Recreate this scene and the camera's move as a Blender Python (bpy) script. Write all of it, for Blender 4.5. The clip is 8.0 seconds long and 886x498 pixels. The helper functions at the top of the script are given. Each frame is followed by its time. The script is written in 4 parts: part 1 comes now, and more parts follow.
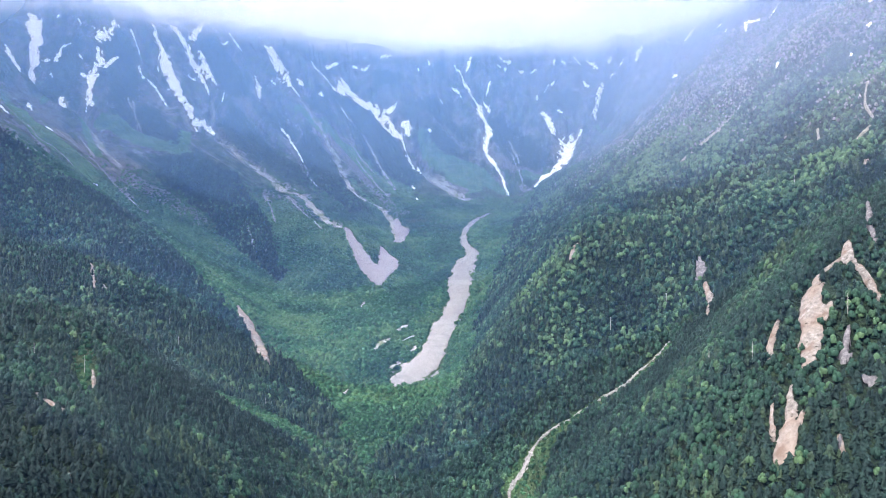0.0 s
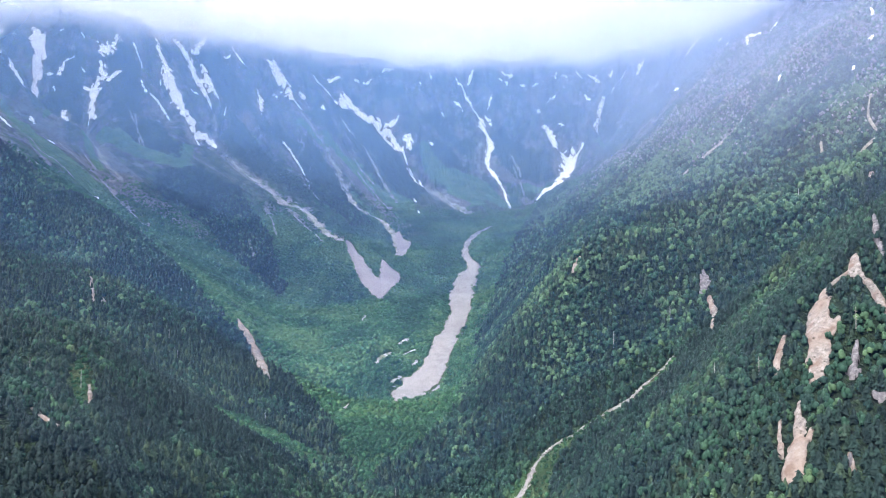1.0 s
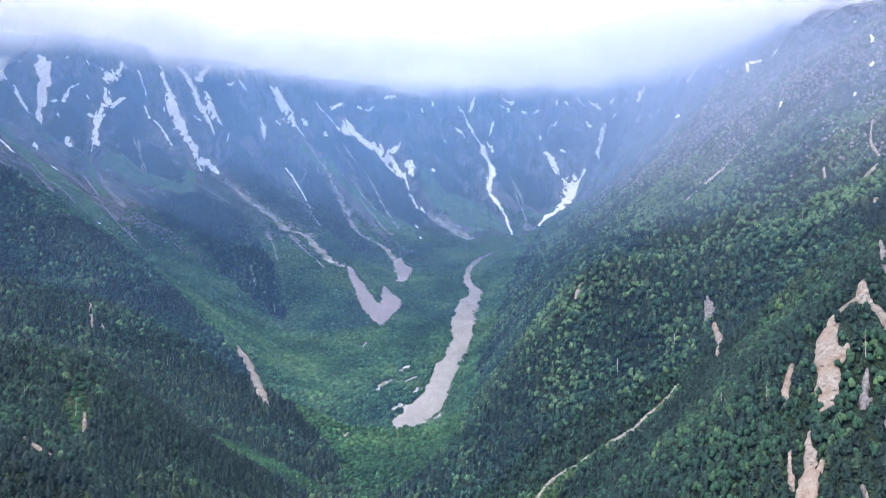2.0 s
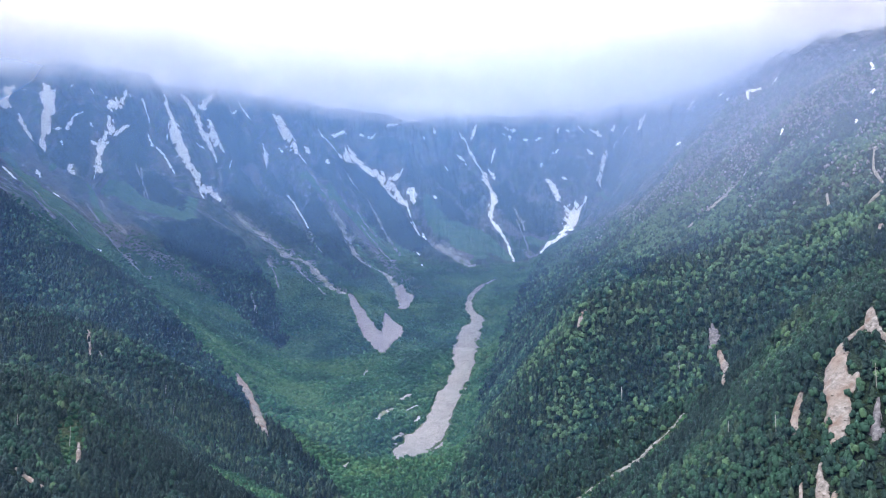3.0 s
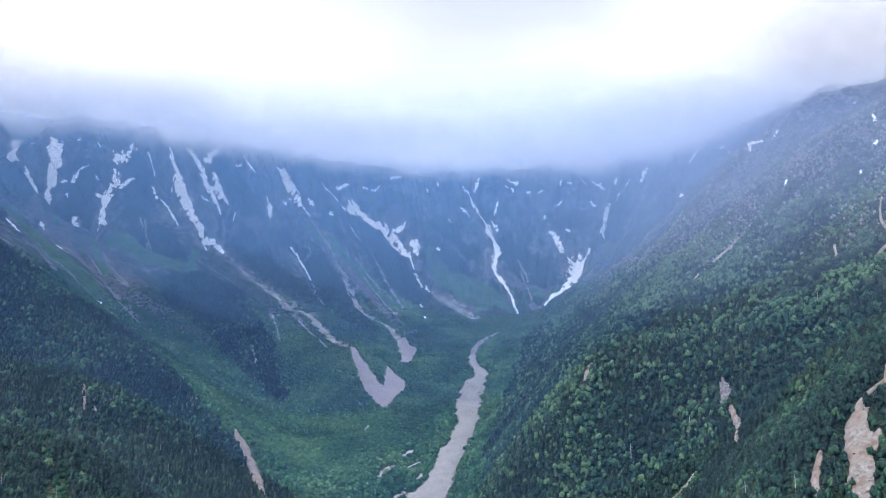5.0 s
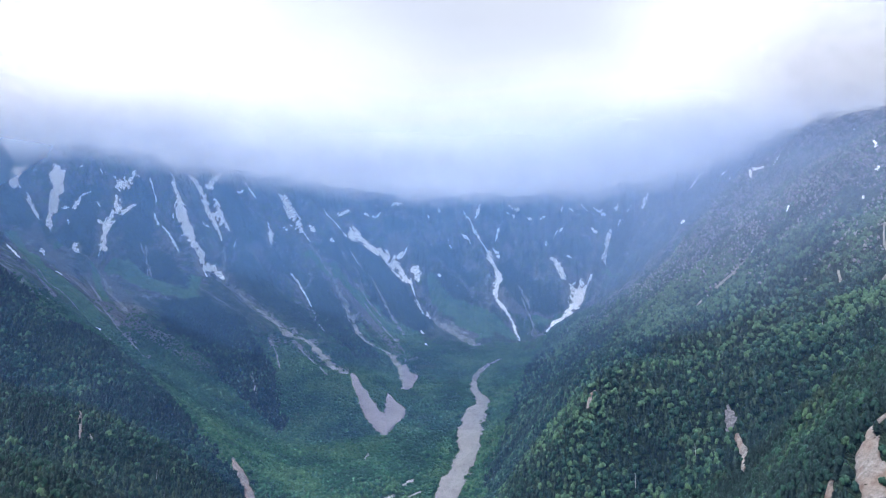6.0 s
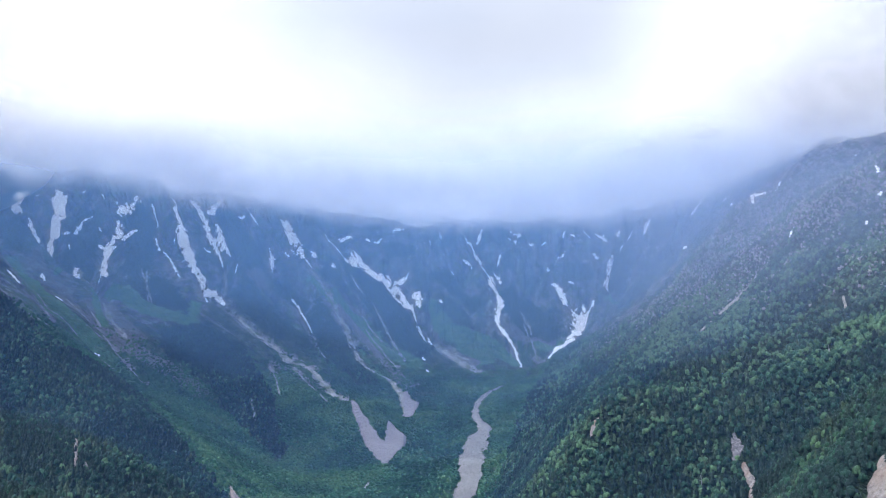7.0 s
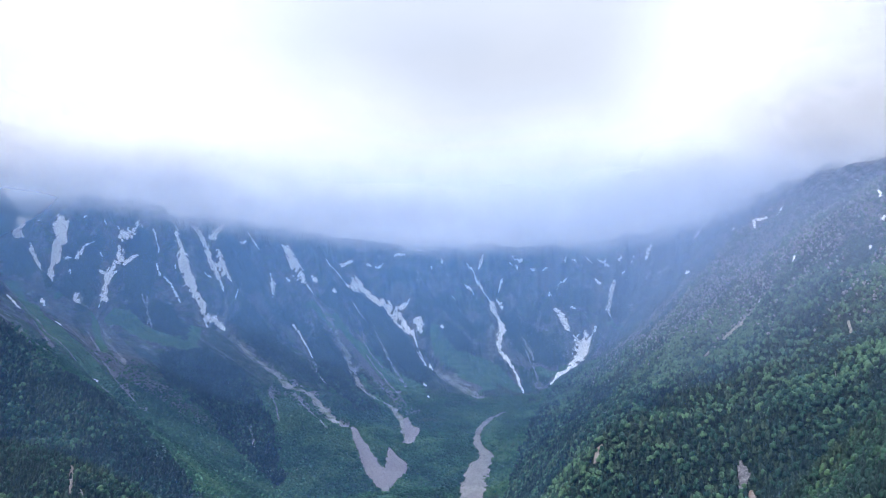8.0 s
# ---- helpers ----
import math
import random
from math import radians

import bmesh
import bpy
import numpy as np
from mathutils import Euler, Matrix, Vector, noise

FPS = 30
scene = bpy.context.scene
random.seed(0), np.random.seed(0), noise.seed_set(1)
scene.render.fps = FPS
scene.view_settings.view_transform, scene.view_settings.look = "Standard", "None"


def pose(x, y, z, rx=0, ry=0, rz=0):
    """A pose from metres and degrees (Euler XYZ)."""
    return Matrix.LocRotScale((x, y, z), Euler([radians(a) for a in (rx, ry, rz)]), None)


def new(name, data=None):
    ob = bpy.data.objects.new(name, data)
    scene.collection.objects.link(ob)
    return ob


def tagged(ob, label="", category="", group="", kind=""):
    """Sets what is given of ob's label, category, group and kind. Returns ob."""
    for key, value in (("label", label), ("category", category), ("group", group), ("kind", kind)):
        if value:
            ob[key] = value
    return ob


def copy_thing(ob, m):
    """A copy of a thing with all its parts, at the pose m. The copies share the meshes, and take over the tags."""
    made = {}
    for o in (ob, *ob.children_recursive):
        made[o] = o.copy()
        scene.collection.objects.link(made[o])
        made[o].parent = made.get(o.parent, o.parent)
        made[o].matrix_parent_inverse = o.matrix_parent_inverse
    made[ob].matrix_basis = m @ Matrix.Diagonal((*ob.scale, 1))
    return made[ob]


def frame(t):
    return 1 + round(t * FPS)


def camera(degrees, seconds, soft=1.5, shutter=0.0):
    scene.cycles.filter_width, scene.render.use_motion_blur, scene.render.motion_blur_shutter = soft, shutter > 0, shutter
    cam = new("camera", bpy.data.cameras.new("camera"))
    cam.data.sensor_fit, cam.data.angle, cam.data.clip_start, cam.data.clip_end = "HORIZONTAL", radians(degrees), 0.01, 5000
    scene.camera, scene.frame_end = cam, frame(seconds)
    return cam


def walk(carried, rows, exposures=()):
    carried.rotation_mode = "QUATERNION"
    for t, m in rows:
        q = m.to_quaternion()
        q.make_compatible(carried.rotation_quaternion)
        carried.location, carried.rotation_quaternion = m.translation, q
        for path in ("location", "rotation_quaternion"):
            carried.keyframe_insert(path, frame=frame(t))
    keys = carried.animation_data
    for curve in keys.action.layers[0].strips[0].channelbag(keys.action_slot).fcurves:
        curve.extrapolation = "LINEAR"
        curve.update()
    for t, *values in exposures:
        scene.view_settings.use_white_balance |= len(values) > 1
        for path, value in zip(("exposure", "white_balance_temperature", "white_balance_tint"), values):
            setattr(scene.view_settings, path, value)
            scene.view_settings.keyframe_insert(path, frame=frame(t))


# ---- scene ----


# ---------------------------------------------------------------- camera: a slow flight up the valley while the lens tilts up
LENS = 62.5
cam = camera(LENS, 8.0, soft=1.1)
PATH = [
    # seconds, x, y, z, yaw, pitch, roll
    (0.0, 0.00, 0.00, 400.0, -0.000, 0.000, -0.000),
    (0.5, 0.20, 3.08, 400.0, 0.060, 0.283, 0.003),
    (1.0, 0.41, 6.16, 400.0, 0.138, 1.036, -0.024),
    (1.5, 0.61, 9.24, 400.0, 0.214, 2.028, -0.057),
    (3.0, 1.22, 18.49, 400.0, 0.427, 5.216, -0.086),
    (3.5, 1.43, 21.57, 400.0, 0.502, 6.259, -0.087),
    (4.0, 1.63, 24.65, 400.0, 0.575, 7.274, -0.093),
    (4.5, 1.84, 27.73, 400.0, 0.646, 8.298, -0.085),
    (6.0, 2.45, 36.97, 400.0, 0.801, 11.416, -0.109),
    (6.5, 2.65, 40.05, 400.0, 0.855, 12.452, -0.130),
    (7.0, 2.85, 43.13, 400.0, 0.916, 13.470, -0.180),
    (7.5, 3.06, 46.21, 400.0, 0.972, 14.462, -0.186),
    (8.0, 3.26, 49.29, 400.0, 1.026, 15.449, -0.217),
]
EXPOSURES = [(0.0, 1.36, 6320, 17), (2.0, 1.07, 6130, 17), (4.0, 0.74, 5830, 15), (8.0, 0.5, 5620, 13)]
walk(cam, [(t, pose(x, y, z, 90 + pitch, roll, yaw)) for t, x, y, z, yaw, pitch, roll in PATH], EXPOSURES)


# ---------------------------------------------------------------- light: an overcast June sky with a weak, wide sun
SUN_HEIGHT, SUN_TURN = radians(46), radians(-120)
world = bpy.data.worlds.new("overcast_sky")
scene.world = world
world.use_nodes = True
wn, wl = world.node_tree.nodes, world.node_tree.links
wn.clear()
w_out, w_bg = wn.new("ShaderNodeOutputWorld"), wn.new("ShaderNodeBackground")
w_sky = wn.new("ShaderNodeTexSky")
w_sky.sky_type, w_sky.sun_disc = "NISHITA", False
w_sky.sun_elevation, w_sky.sun_rotation = SUN_HEIGHT, SUN_TURN
w_dim = wn.new("ShaderNodeMix")
w_dim.data_type, w_dim.blend_type = "RGBA", "MULTIPLY"
w_dim.inputs[0].default_value = 1.0
w_dim.inputs[7].default_value = (0.1, 0.1, 0.1, 1)
w_co = wn.new("ShaderNodeTexCoord")
w_map = wn.new("ShaderNodeMapping")
w_map.inputs["Scale"].default_value = (3.2, 3.2, 7.0)
w_no = wn.new("ShaderNodeTexNoise")
w_no.inputs["Scale"].default_value, w_no.inputs["Detail"].default_value = 1.0, 5.0
w_no.inputs["Roughness"].default_value = 0.45
w_ramp = wn.new("ShaderNodeValToRGB")
w_ramp.color_ramp.elements[0].position, w_ramp.color_ramp.elements[0].color = 0.36, (0.9, 0.92, 0.95, 1)
w_ramp.color_ramp.elements[1].position, w_ramp.color_ramp.elements[1].color = 0.62, (1.0, 0.995, 0.985, 1)
w_mix = wn.new("ShaderNodeMix")
w_mix.data_type = "RGBA"
w_mix.inputs[0].default_value = 0.93
wl.new(w_sky.outputs[0], w_dim.inputs[6])
wl.new(w_co.outputs["Generated"], w_map.inputs[0])
wl.new(w_map.outputs[0], w_no.inputs["Vector"])
wl.new(w_no.outputs[0], w_ramp.inputs[0])
wl.new(w_dim.outputs[2], w_mix.inputs[6])
wl.new(w_ramp.outputs[0], w_mix.inputs[7])
# an overcast sky is brightest overhead
w_sep, w_up, w_lit = wn.new("ShaderNodeSeparateXYZ"), wn.new("ShaderNodeValToRGB"), wn.new("ShaderNodeMix")
w_lit.data_type, w_lit.blend_type = "RGBA", "MULTIPLY"
w_lit.inputs[0].default_value = 1.0
for w_at in (0.32, 0.44, 0.58):
    w_up.color_ramp.elements.new(w_at)
for w_stop, (w_at, w_level) in zip(w_up.color_ramp.elements, ((0.2, 0.35), (0.32, 0.42), (0.44, 0.54), (0.58, 0.7), (1.0, 3.8))):
    w_stop.position, w_stop.color = w_at, (w_level, w_level, w_level, 1)
wl.new(w_co.outputs["Generated"], w_sep.inputs[0])
wl.new(w_sep.outputs[2], w_up.inputs[0])
wl.new(w_mix.outputs[2], w_lit.inputs[6])
wl.new(w_up.outputs[0], w_lit.inputs[7])
wl.new(w_lit.outputs[2], w_bg.inputs[0])
w_bg.inputs[1].default_value = 1.0
wl.new(w_bg.outputs[0], w_out.inputs[0])

sun = new("sun", bpy.data.lights.new("sun", "SUN"))
sun.data.energy, sun.data.angle, sun.data.color = 2.1, radians(20), (1.0, 0.96, 0.9)
sun.rotation_euler = (radians(90) - SUN_HEIGHT, 0, radians(180) - SUN_TURN)
scene.cycles.transparent_max_bounces = 32


# ---------------------------------------------------------------- materials
def material(name, rough=0.9):
    """A node material; returns it, its nodes, its links and its shader."""
    mat = bpy.data.materials.new(name)
    mat.use_nodes = True
    nodes, links = mat.node_tree.nodes, mat.node_tree.links
    shader = nodes["Principled BSDF"]
    shader.inputs["Roughness"].default_value = rough
    shader.inputs["Specular IOR Level"].default_value = 0.2
    return mat, nodes, links, shader


def noise_node(nodes, links, scale, detail=4.0, rough=0.55, stretch=None):
    """Noise in world metres: scale is one over the size of its blotches."""
    where = nodes.new("ShaderNodeNewGeometry")
    tex = nodes.new("ShaderNodeTexNoise")
    tex.inputs["Scale"].default_value, tex.inputs["Detail"].default_value = scale, detail
    tex.inputs["Roughness"].default_value = rough
    if stretch:
        turn = nodes.new("ShaderNodeMapping")
        turn.inputs["Scale"].default_value = stretch
        links.new(where.outputs["Position"], turn.inputs[0])
        links.new(turn.outputs[0], tex.inputs["Vector"])
    else:
        links.new(where.outputs["Position"], tex.inputs["Vector"])
    return tex.outputs[0]


def ramp(nodes, links, source, *stops):
    node = nodes.new("ShaderNodeValToRGB")
    while len(node.color_ramp.elements) < len(stops):
        node.color_ramp.elements.new(0.5)
    for e, (at, colour) in zip(node.color_ramp.elements, stops):
        e.position, e.color = at, (*colour, 1)
    links.new(source, node.inputs[0])
    return node.outputs[0]


def blend(nodes, links, factor, a, b, kind="MIX"):
    node = nodes.new("ShaderNodeMix")
    node.data_type, node.blend_type = "RGBA", kind
    for socket, value in ((node.inputs[0], factor), (node.inputs[6], a), (node.inputs[7], b)):
        if isinstance(value, (int, float)):
            socket.default_value = value
        elif isinstance(value, tuple):
            socket.default_value = (*value, 1)
        else:
            links.new(value, socket)
    return node.outputs[2]


def bump(nodes, links, shader, height, strength, distance):
    node = nodes.new("ShaderNodeBump")
    node.inputs["Strength"].default_value, node.inputs["Distance"].default_value = strength, distance
    links.new(height, node.inputs["Height"])
    links.new(node.outputs[0], shader.inputs["Normal"])


def attribute(nodes, name):
    node = nodes.new("ShaderNodeAttribute")
    node.attribute_name = name
    return node.outputs["Fac"]


def grey(nodes, links, source, low, high):
    if low > high:
        return ramp(nodes, links, source, (high, (1, 1, 1)), (low, (0, 0, 0)))
    return ramp(nodes, links, source, (low, (0, 0, 0)), (high, (1, 1, 1)))


def broken(nodes, links, mask, noise, strength=1.3):
    """A cover whose soft mask is broken up into patches with crisp rims."""
    node = nodes.new("ShaderNodeMath")
    node.operation = "MULTIPLY_ADD"
    node.inputs[1].default_value = strength
    links.new(noise, node.inputs[0])
    links.new(mask, node.inputs[2])
    cut = nodes.new("ShaderNodeMapRange")
    cut.inputs["From Min"].default_value, cut.inputs["From Max"].default_value = 0.42 + 0.5 * strength, 0.6 + 0.5 * strength
    links.new(node.outputs[0], cut.inputs[0])
    return cut.outputs[0]


def ground_material():
    mat, n, l, s = material("mountain_ground")
    large, mid, small = noise_node(n, l, 1 / 140), noise_node(n, l, 1 / 26, 5), noise_node(n, l, 1 / 4, 5)
    grass = ramp(n, l, mid, (0.3, (0.022, 0.052, 0.022)), (0.5, (0.035, 0.078, 0.029)), (0.7, (0.056, 0.102, 0.037)))
    grass = blend(n, l, grey(n, l, large, 0.52, 0.7), grass, (0.062, 0.07, 0.035))
    rock = ramp(n, l, small, (0.3, (0.085, 0.088, 0.094)), (0.55, (0.175, 0.173, 0.176)), (0.75, (0.28, 0.27, 0.265)))
    rock = blend(n, l, grey(n, l, large, 0.4, 0.62), rock, (0.17, 0.152, 0.147))
    runs = noise_node(n, l, 1 / 22, 6, 0.65, (1.0, 0.4, 0.3))
    rock = blend(n, l, grey(n, l, runs, 0.44, 0.56), rock, (0.035, 0.042, 0.048))
    rock = blend(n, l, grey(n, l, noise_node(n, l, 1 / 45, 6, 0.7, (1.0, 0.5, 0.4)), 0.56, 0.66), rock, (0.3, 0.285, 0.275))
    heath = ramp(n, l, mid, (0.35, (0.035, 0.078, 0.043)), (0.65, (0.095, 0.128, 0.066)))
    rock = blend(n, l, grey(n, l, mid, 0.5, 0.57), rock, heath)
    rubble = ramp(n, l, small, (0.3, (0.12, 0.11, 0.10)), (0.7, (0.26, 0.24, 0.225)))
    torn = noise_node(n, l, 1 / 16, 7, 0.68, (1.0, 0.6, 0.45))
    torn_wide = noise_node(n, l, 1 / 38, 7, 0.68)
    heights = ramp(n, l, small, (0.3, (0.1, 0.1, 0.1)), (0.5, (0.2, 0.185, 0.18)), (0.7, (0.34, 0.315, 0.31)))
    heights = blend(n, l, grey(n, l, torn, 0.47, 0.53), heights, (0.03, 0.046, 0.03))
    rock = blend(n, l, attribute(n, "heights"), rock, heights)
    colour = blend(n, l, broken(n, l, attribute(n, "rock"), torn_wide, 2.0), grass, rock)
    pine = ramp(n, l, mid, (0.35, (0.02, 0.04, 0.028)), (0.5, (0.042, 0.066, 0.04)), (0.65, (0.075, 0.095, 0.058)))
    colour = blend(n, l, broken(n, l, attribute(n, "scrub"), torn, 2.4), colour, pine)
    colour = blend(n, l, broken(n, l, attribute(n, "rubble"), torn, 1.8), colour, rubble)
    # strips of dwarf pine, of brown heath on talus and of fresh meadow
    meadow = ramp(n, l, mid, (0.3, (0.04, 0.098, 0.044)), (0.5, (0.064, 0.138, 0.06)), (0.7, (0.105, 0.155, 0.078)))
    talus = ramp(n, l, small, (0.3, (0.065, 0.07, 0.06)), (0.5, (0.115, 0.112, 0.1)), (0.7, (0.19, 0.178, 0.168)))
    dark = ramp(n, l, small, (0.35, (0.01, 0.021, 0.017)), (0.5, (0.024, 0.042, 0.029)), (0.65, (0.05, 0.074, 0.044)))
    fall = noise_node(n, l, 1 / 9, 6, 0.65)
    # chutes and dark tongues of dwarf pine that follow the fall of the slope
    line = n.new("ShaderNodeCombineXYZ")
    l.new(attribute(n, "across"), line.inputs[0])
    l.new(attribute(n, "down"), line.inputs[1])
    chutes = n.new("ShaderNodeTexNoise")
    chutes.inputs["Scale"].default_value, chutes.inputs["Detail"].default_value, chutes.inputs["Roughness"].default_value = 1.0, 5.0, 0.62
    l.new(line.outputs[0], chutes.inputs["Vector"])
    chutes = chutes.outputs[0]
    steep = attribute(n, "steep")
    speck = blend(n, l, 1.0, grey(n, l, fall, 0.47, 0.55), steep, "MULTIPLY")
    colour = blend(n, l, blend(n, l, 0.4, (0, 0, 0), speck), colour, (0.012, 0.02, 0.016))
    pale_run = blend(n, l, 0.55, (0, 0, 0), blend(n, l, 1.0, grey(n, l, chutes, 0.54, 0.68), steep, "MULTIPLY"))
    colour = blend(n, l, pale_run, colour, ramp(n, l, small, (0.3, (0.1, 0.095, 0.095)), (0.7, (0.24, 0.225, 0.22))))
    dark_run = blend(n, l, 0.6, (0, 0, 0), blend(n, l, 1.0, grey(n, l, chutes, 0.48, 0.38), steep, "MULTIPLY"))
    colour = blend(n, l, dark_run, colour, dark)
    colour = blend(n, l, broken(n, l, attribute(n, "meadow"), torn, 2.2), colour, meadow)
    colour = blend(n, l, broken(n, l, attribute(n, "talus"), torn, 1.5), colour, talus)
    colour = blend(n, l, broken(n, l, attribute(n, "thicket"), fall, 1.6), colour, dark)
    # woodland floor: undergrowth green, darkened to carry the shade between the trees
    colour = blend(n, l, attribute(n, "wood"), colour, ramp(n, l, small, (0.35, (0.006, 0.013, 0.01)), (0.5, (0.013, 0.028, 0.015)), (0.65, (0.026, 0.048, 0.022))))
    l.new(colour, s.inputs["Base Color"])
    both = n.new("ShaderNodeMath")
    both.operation = "MULTIPLY_ADD"
    both.inputs[1].default_value = 5.0
    l.new(runs, both.inputs[0])
    l.new(small, both.inputs[2])
    cut = n.new("ShaderNodeMath")
    cut.operation = "MULTIPLY_ADD"
    cut.inputs[1].default_value = 10.0
    l.new(chutes, cut.inputs[0])
    l.new(both.outputs[0], cut.inputs[2])
    bump(n, l, s, cut.outputs[0], 1.0, 6.0)
    return mat


def loose_material(name, dark, mid_colour, pale, size=1 / 3.0, tint=None, rough=0.9, lift=0.6, runs=None):
    """Stones, rubble or old snow: blotches at two sizes, with relief."""
    mat, n, l, s = material(name, rough)
    fine, wide = noise_node(n, l, size, 6, 0.65), noise_node(n, l, size / 9, 4)
    colour = ramp(n, l, fine, (0.3, dark), (0.5, mid_colour), (0.68, pale))
    if tint:
        colour = blend(n, l, grey(n, l, wide, 0.45, 0.65), colour, tint)
    if runs:
        colour = blend(n, l, grey(n, l, noise_node(n, l, size / 2.5, 5, 0.6, (1, 1, 0.22)), 0.5, 0.66), colour, runs)
    l.new(colour, s.inputs["Base Color"])
    bump(n, l, s, fine, lift, 1.2)
    return mat


def foliage_material(name, dark, fresh, pale, own=False, uneven=0.2):
    """Leaves: each tree has its own tint, each clump its own shade."""
    mat, n, l, s = material(name, 0.75)
    if own:
        tint = n.new("ShaderNodeObjectInfo").outputs["Random"]
    else:
        tint = attribute(n, "tint")
    island = n.new("ShaderNodeNewGeometry").outputs["Random Per Island"]
    colour = ramp(n, l, tint, (0.0, dark), (0.6, fresh), (1.0, pale))
    shade = ramp(n, l, island, (0.0, (1 - uneven,) * 3), (1.0, (1 + uneven,) * 3))
    colour = blend(n, l, 1.0, colour, shade, "MULTIPLY")
    l.new(colour, s.inputs["Base Color"])
    return mat


def mist_material(name, colour, cover, texture=None, size=1 / 300.0, through_light=0.5):
    """Thin mist or cloud that scatters the daylight and lets the rest through."""
    mat, n, l, s = material(name)
    n.remove(s)
    out = n["Material Output"]
    clear, front, back = n.new("ShaderNodeBsdfTransparent"), n.new("ShaderNodeBsdfDiffuse"), n.new("ShaderNodeBsdfTranslucent")
    front.inputs[0].default_value = back.inputs[0].default_value = (*colour, 1)
    both, mix = n.new("ShaderNodeMixShader"), n.new("ShaderNodeMixShader")
    both.inputs[0].default_value = through_light
    l.new(front.outputs[0], both.inputs[1])
    l.new(back.outputs[0], both.inputs[2])
    thick = n.new("ShaderNodeMath")
    thick.operation = "MULTIPLY"
    thick.use_clamp = True
    l.new(attribute(n, "cover"), thick.inputs[0])
    if texture:
        low, high = texture
        wisp = n.new("ShaderNodeMapRange")
        wisp.inputs["From Min"].default_value, wisp.inputs["From Max"].default_value = 0.3, 0.7
        wisp.inputs["To Min"].default_value, wisp.inputs["To Max"].default_value = low * cover, high * cover
        l.new(noise_node(n, l, size, 5), wisp.inputs[0])
        l.new(wisp.outputs[0], thick.inputs[1])
    else:
        thick.inputs[1].default_value = cover
    l.new(thick.outputs[0], mix.inputs[0])
    l.new(clear.outputs[0], mix.inputs[1])
    l.new(both.outputs[0], mix.inputs[2])
    l.new(mix.outputs[0], out.inputs[0])
    return mat


GROUND = ground_material()
SNOW = loose_material("old_snow", (0.78, 0.76, 0.74), (0.88, 0.87, 0.85), (0.93, 0.92, 0.9), 1 / 8.0, (0.8, 0.77, 0.74), 0.6, 0.3)
GRAVEL = loose_material("pale_gravel", (0.085, 0.082, 0.078), (0.178, 0.17, 0.163), (0.26, 0.25, 0.24), 1 / 2.2, (0.145, 0.141, 0.136))
SCREE = loose_material("violet_grey_scree", (0.11, 0.1, 0.105), (0.17, 0.155, 0.165), (0.23, 0.215, 0.22), 1 / 3.0)
RUBBLE = loose_material("pale_rubble", (0.13, 0.124, 0.118), (0.22, 0.212, 0.203), (0.33, 0.32, 0.305), 1 / 4.0, (0.1, 0.115, 0.07))
BARE = loose_material("fresh_bare_earth", (0.065, 0.058, 0.053), (0.155, 0.139, 0.126), (0.26, 0.24, 0.225), 1 / 3.0, (0.185, 0.148, 0.122), runs=(0.12, 0.086, 0.067))
TAN = loose_material("dry_grass_scar", (0.12, 0.114, 0.083), (0.19, 0.176, 0.135), (0.26, 0.242, 0.195), 1 / 4.0)
CRAG = loose_material("dark_crag", (0.05, 0.048, 0.052), (0.1, 0.095, 0.1), (0.19, 0.18, 0.18), 1 / 3.0)
NEEDLES = foliage_material("conifer_needles", (0.004, 0.014, 0.013), (0.009, 0.025, 0.019), (0.03, 0.051, 0.026))
LEAVES = foliage_material("broad_leaves", (0.006, 0.022, 0.018), (0.015, 0.046, 0.027), (0.054, 0.1, 0.045))
BUSH = foliage_material("shrub_leaves", (0.01, 0.038, 0.018), (0.021, 0.07, 0.028), (0.048, 0.1, 0.036), uneven=0.16)
NEEDLES_OWN = foliage_material("conifer_needles_near", (0.004, 0.014, 0.013), (0.009, 0.025, 0.019), (0.03, 0.051, 0.026), True)
LEAVES_OWN = foliage_material("broad_leaves_near", (0.006, 0.022, 0.018), (0.015, 0.046, 0.027), (0.054, 0.1, 0.045), True)
BIRCH = foliage_material("bare_birch_twigs", (0.1, 0.092, 0.085), (0.19, 0.172, 0.16), (0.12, 0.16, 0.09))
BARK = loose_material("grey_bark", (0.06, 0.05, 0.042), (0.1, 0.088, 0.076), (0.17, 0.155, 0.14), 1.5)
SNAG = loose_material("bleached_wood", (0.2, 0.19, 0.18), (0.32, 0.31, 0.29), (0.42, 0.41, 0.39), 1.5)
# the blue of distance is put into the colour of see-through sheets
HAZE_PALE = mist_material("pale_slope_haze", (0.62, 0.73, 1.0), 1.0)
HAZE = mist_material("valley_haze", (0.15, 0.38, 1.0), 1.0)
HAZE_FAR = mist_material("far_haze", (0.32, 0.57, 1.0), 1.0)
CLOUD = mist_material("cloud_base", (0.6, 0.6, 0.61), 1.0, (0.6, 1.2), 1 / 260.0, 1.0)


# ---------------------------------------------------------------- landforms
# Crest, ravine and foot lines of the valley, metres: x east, y up the valley, z above the river plain.
LAND_LINES = []


def landform(name, *points):
    """A line of the land (named for the reader) through which the ground passes."""
    LAND_LINES.append(np.array(points, float))


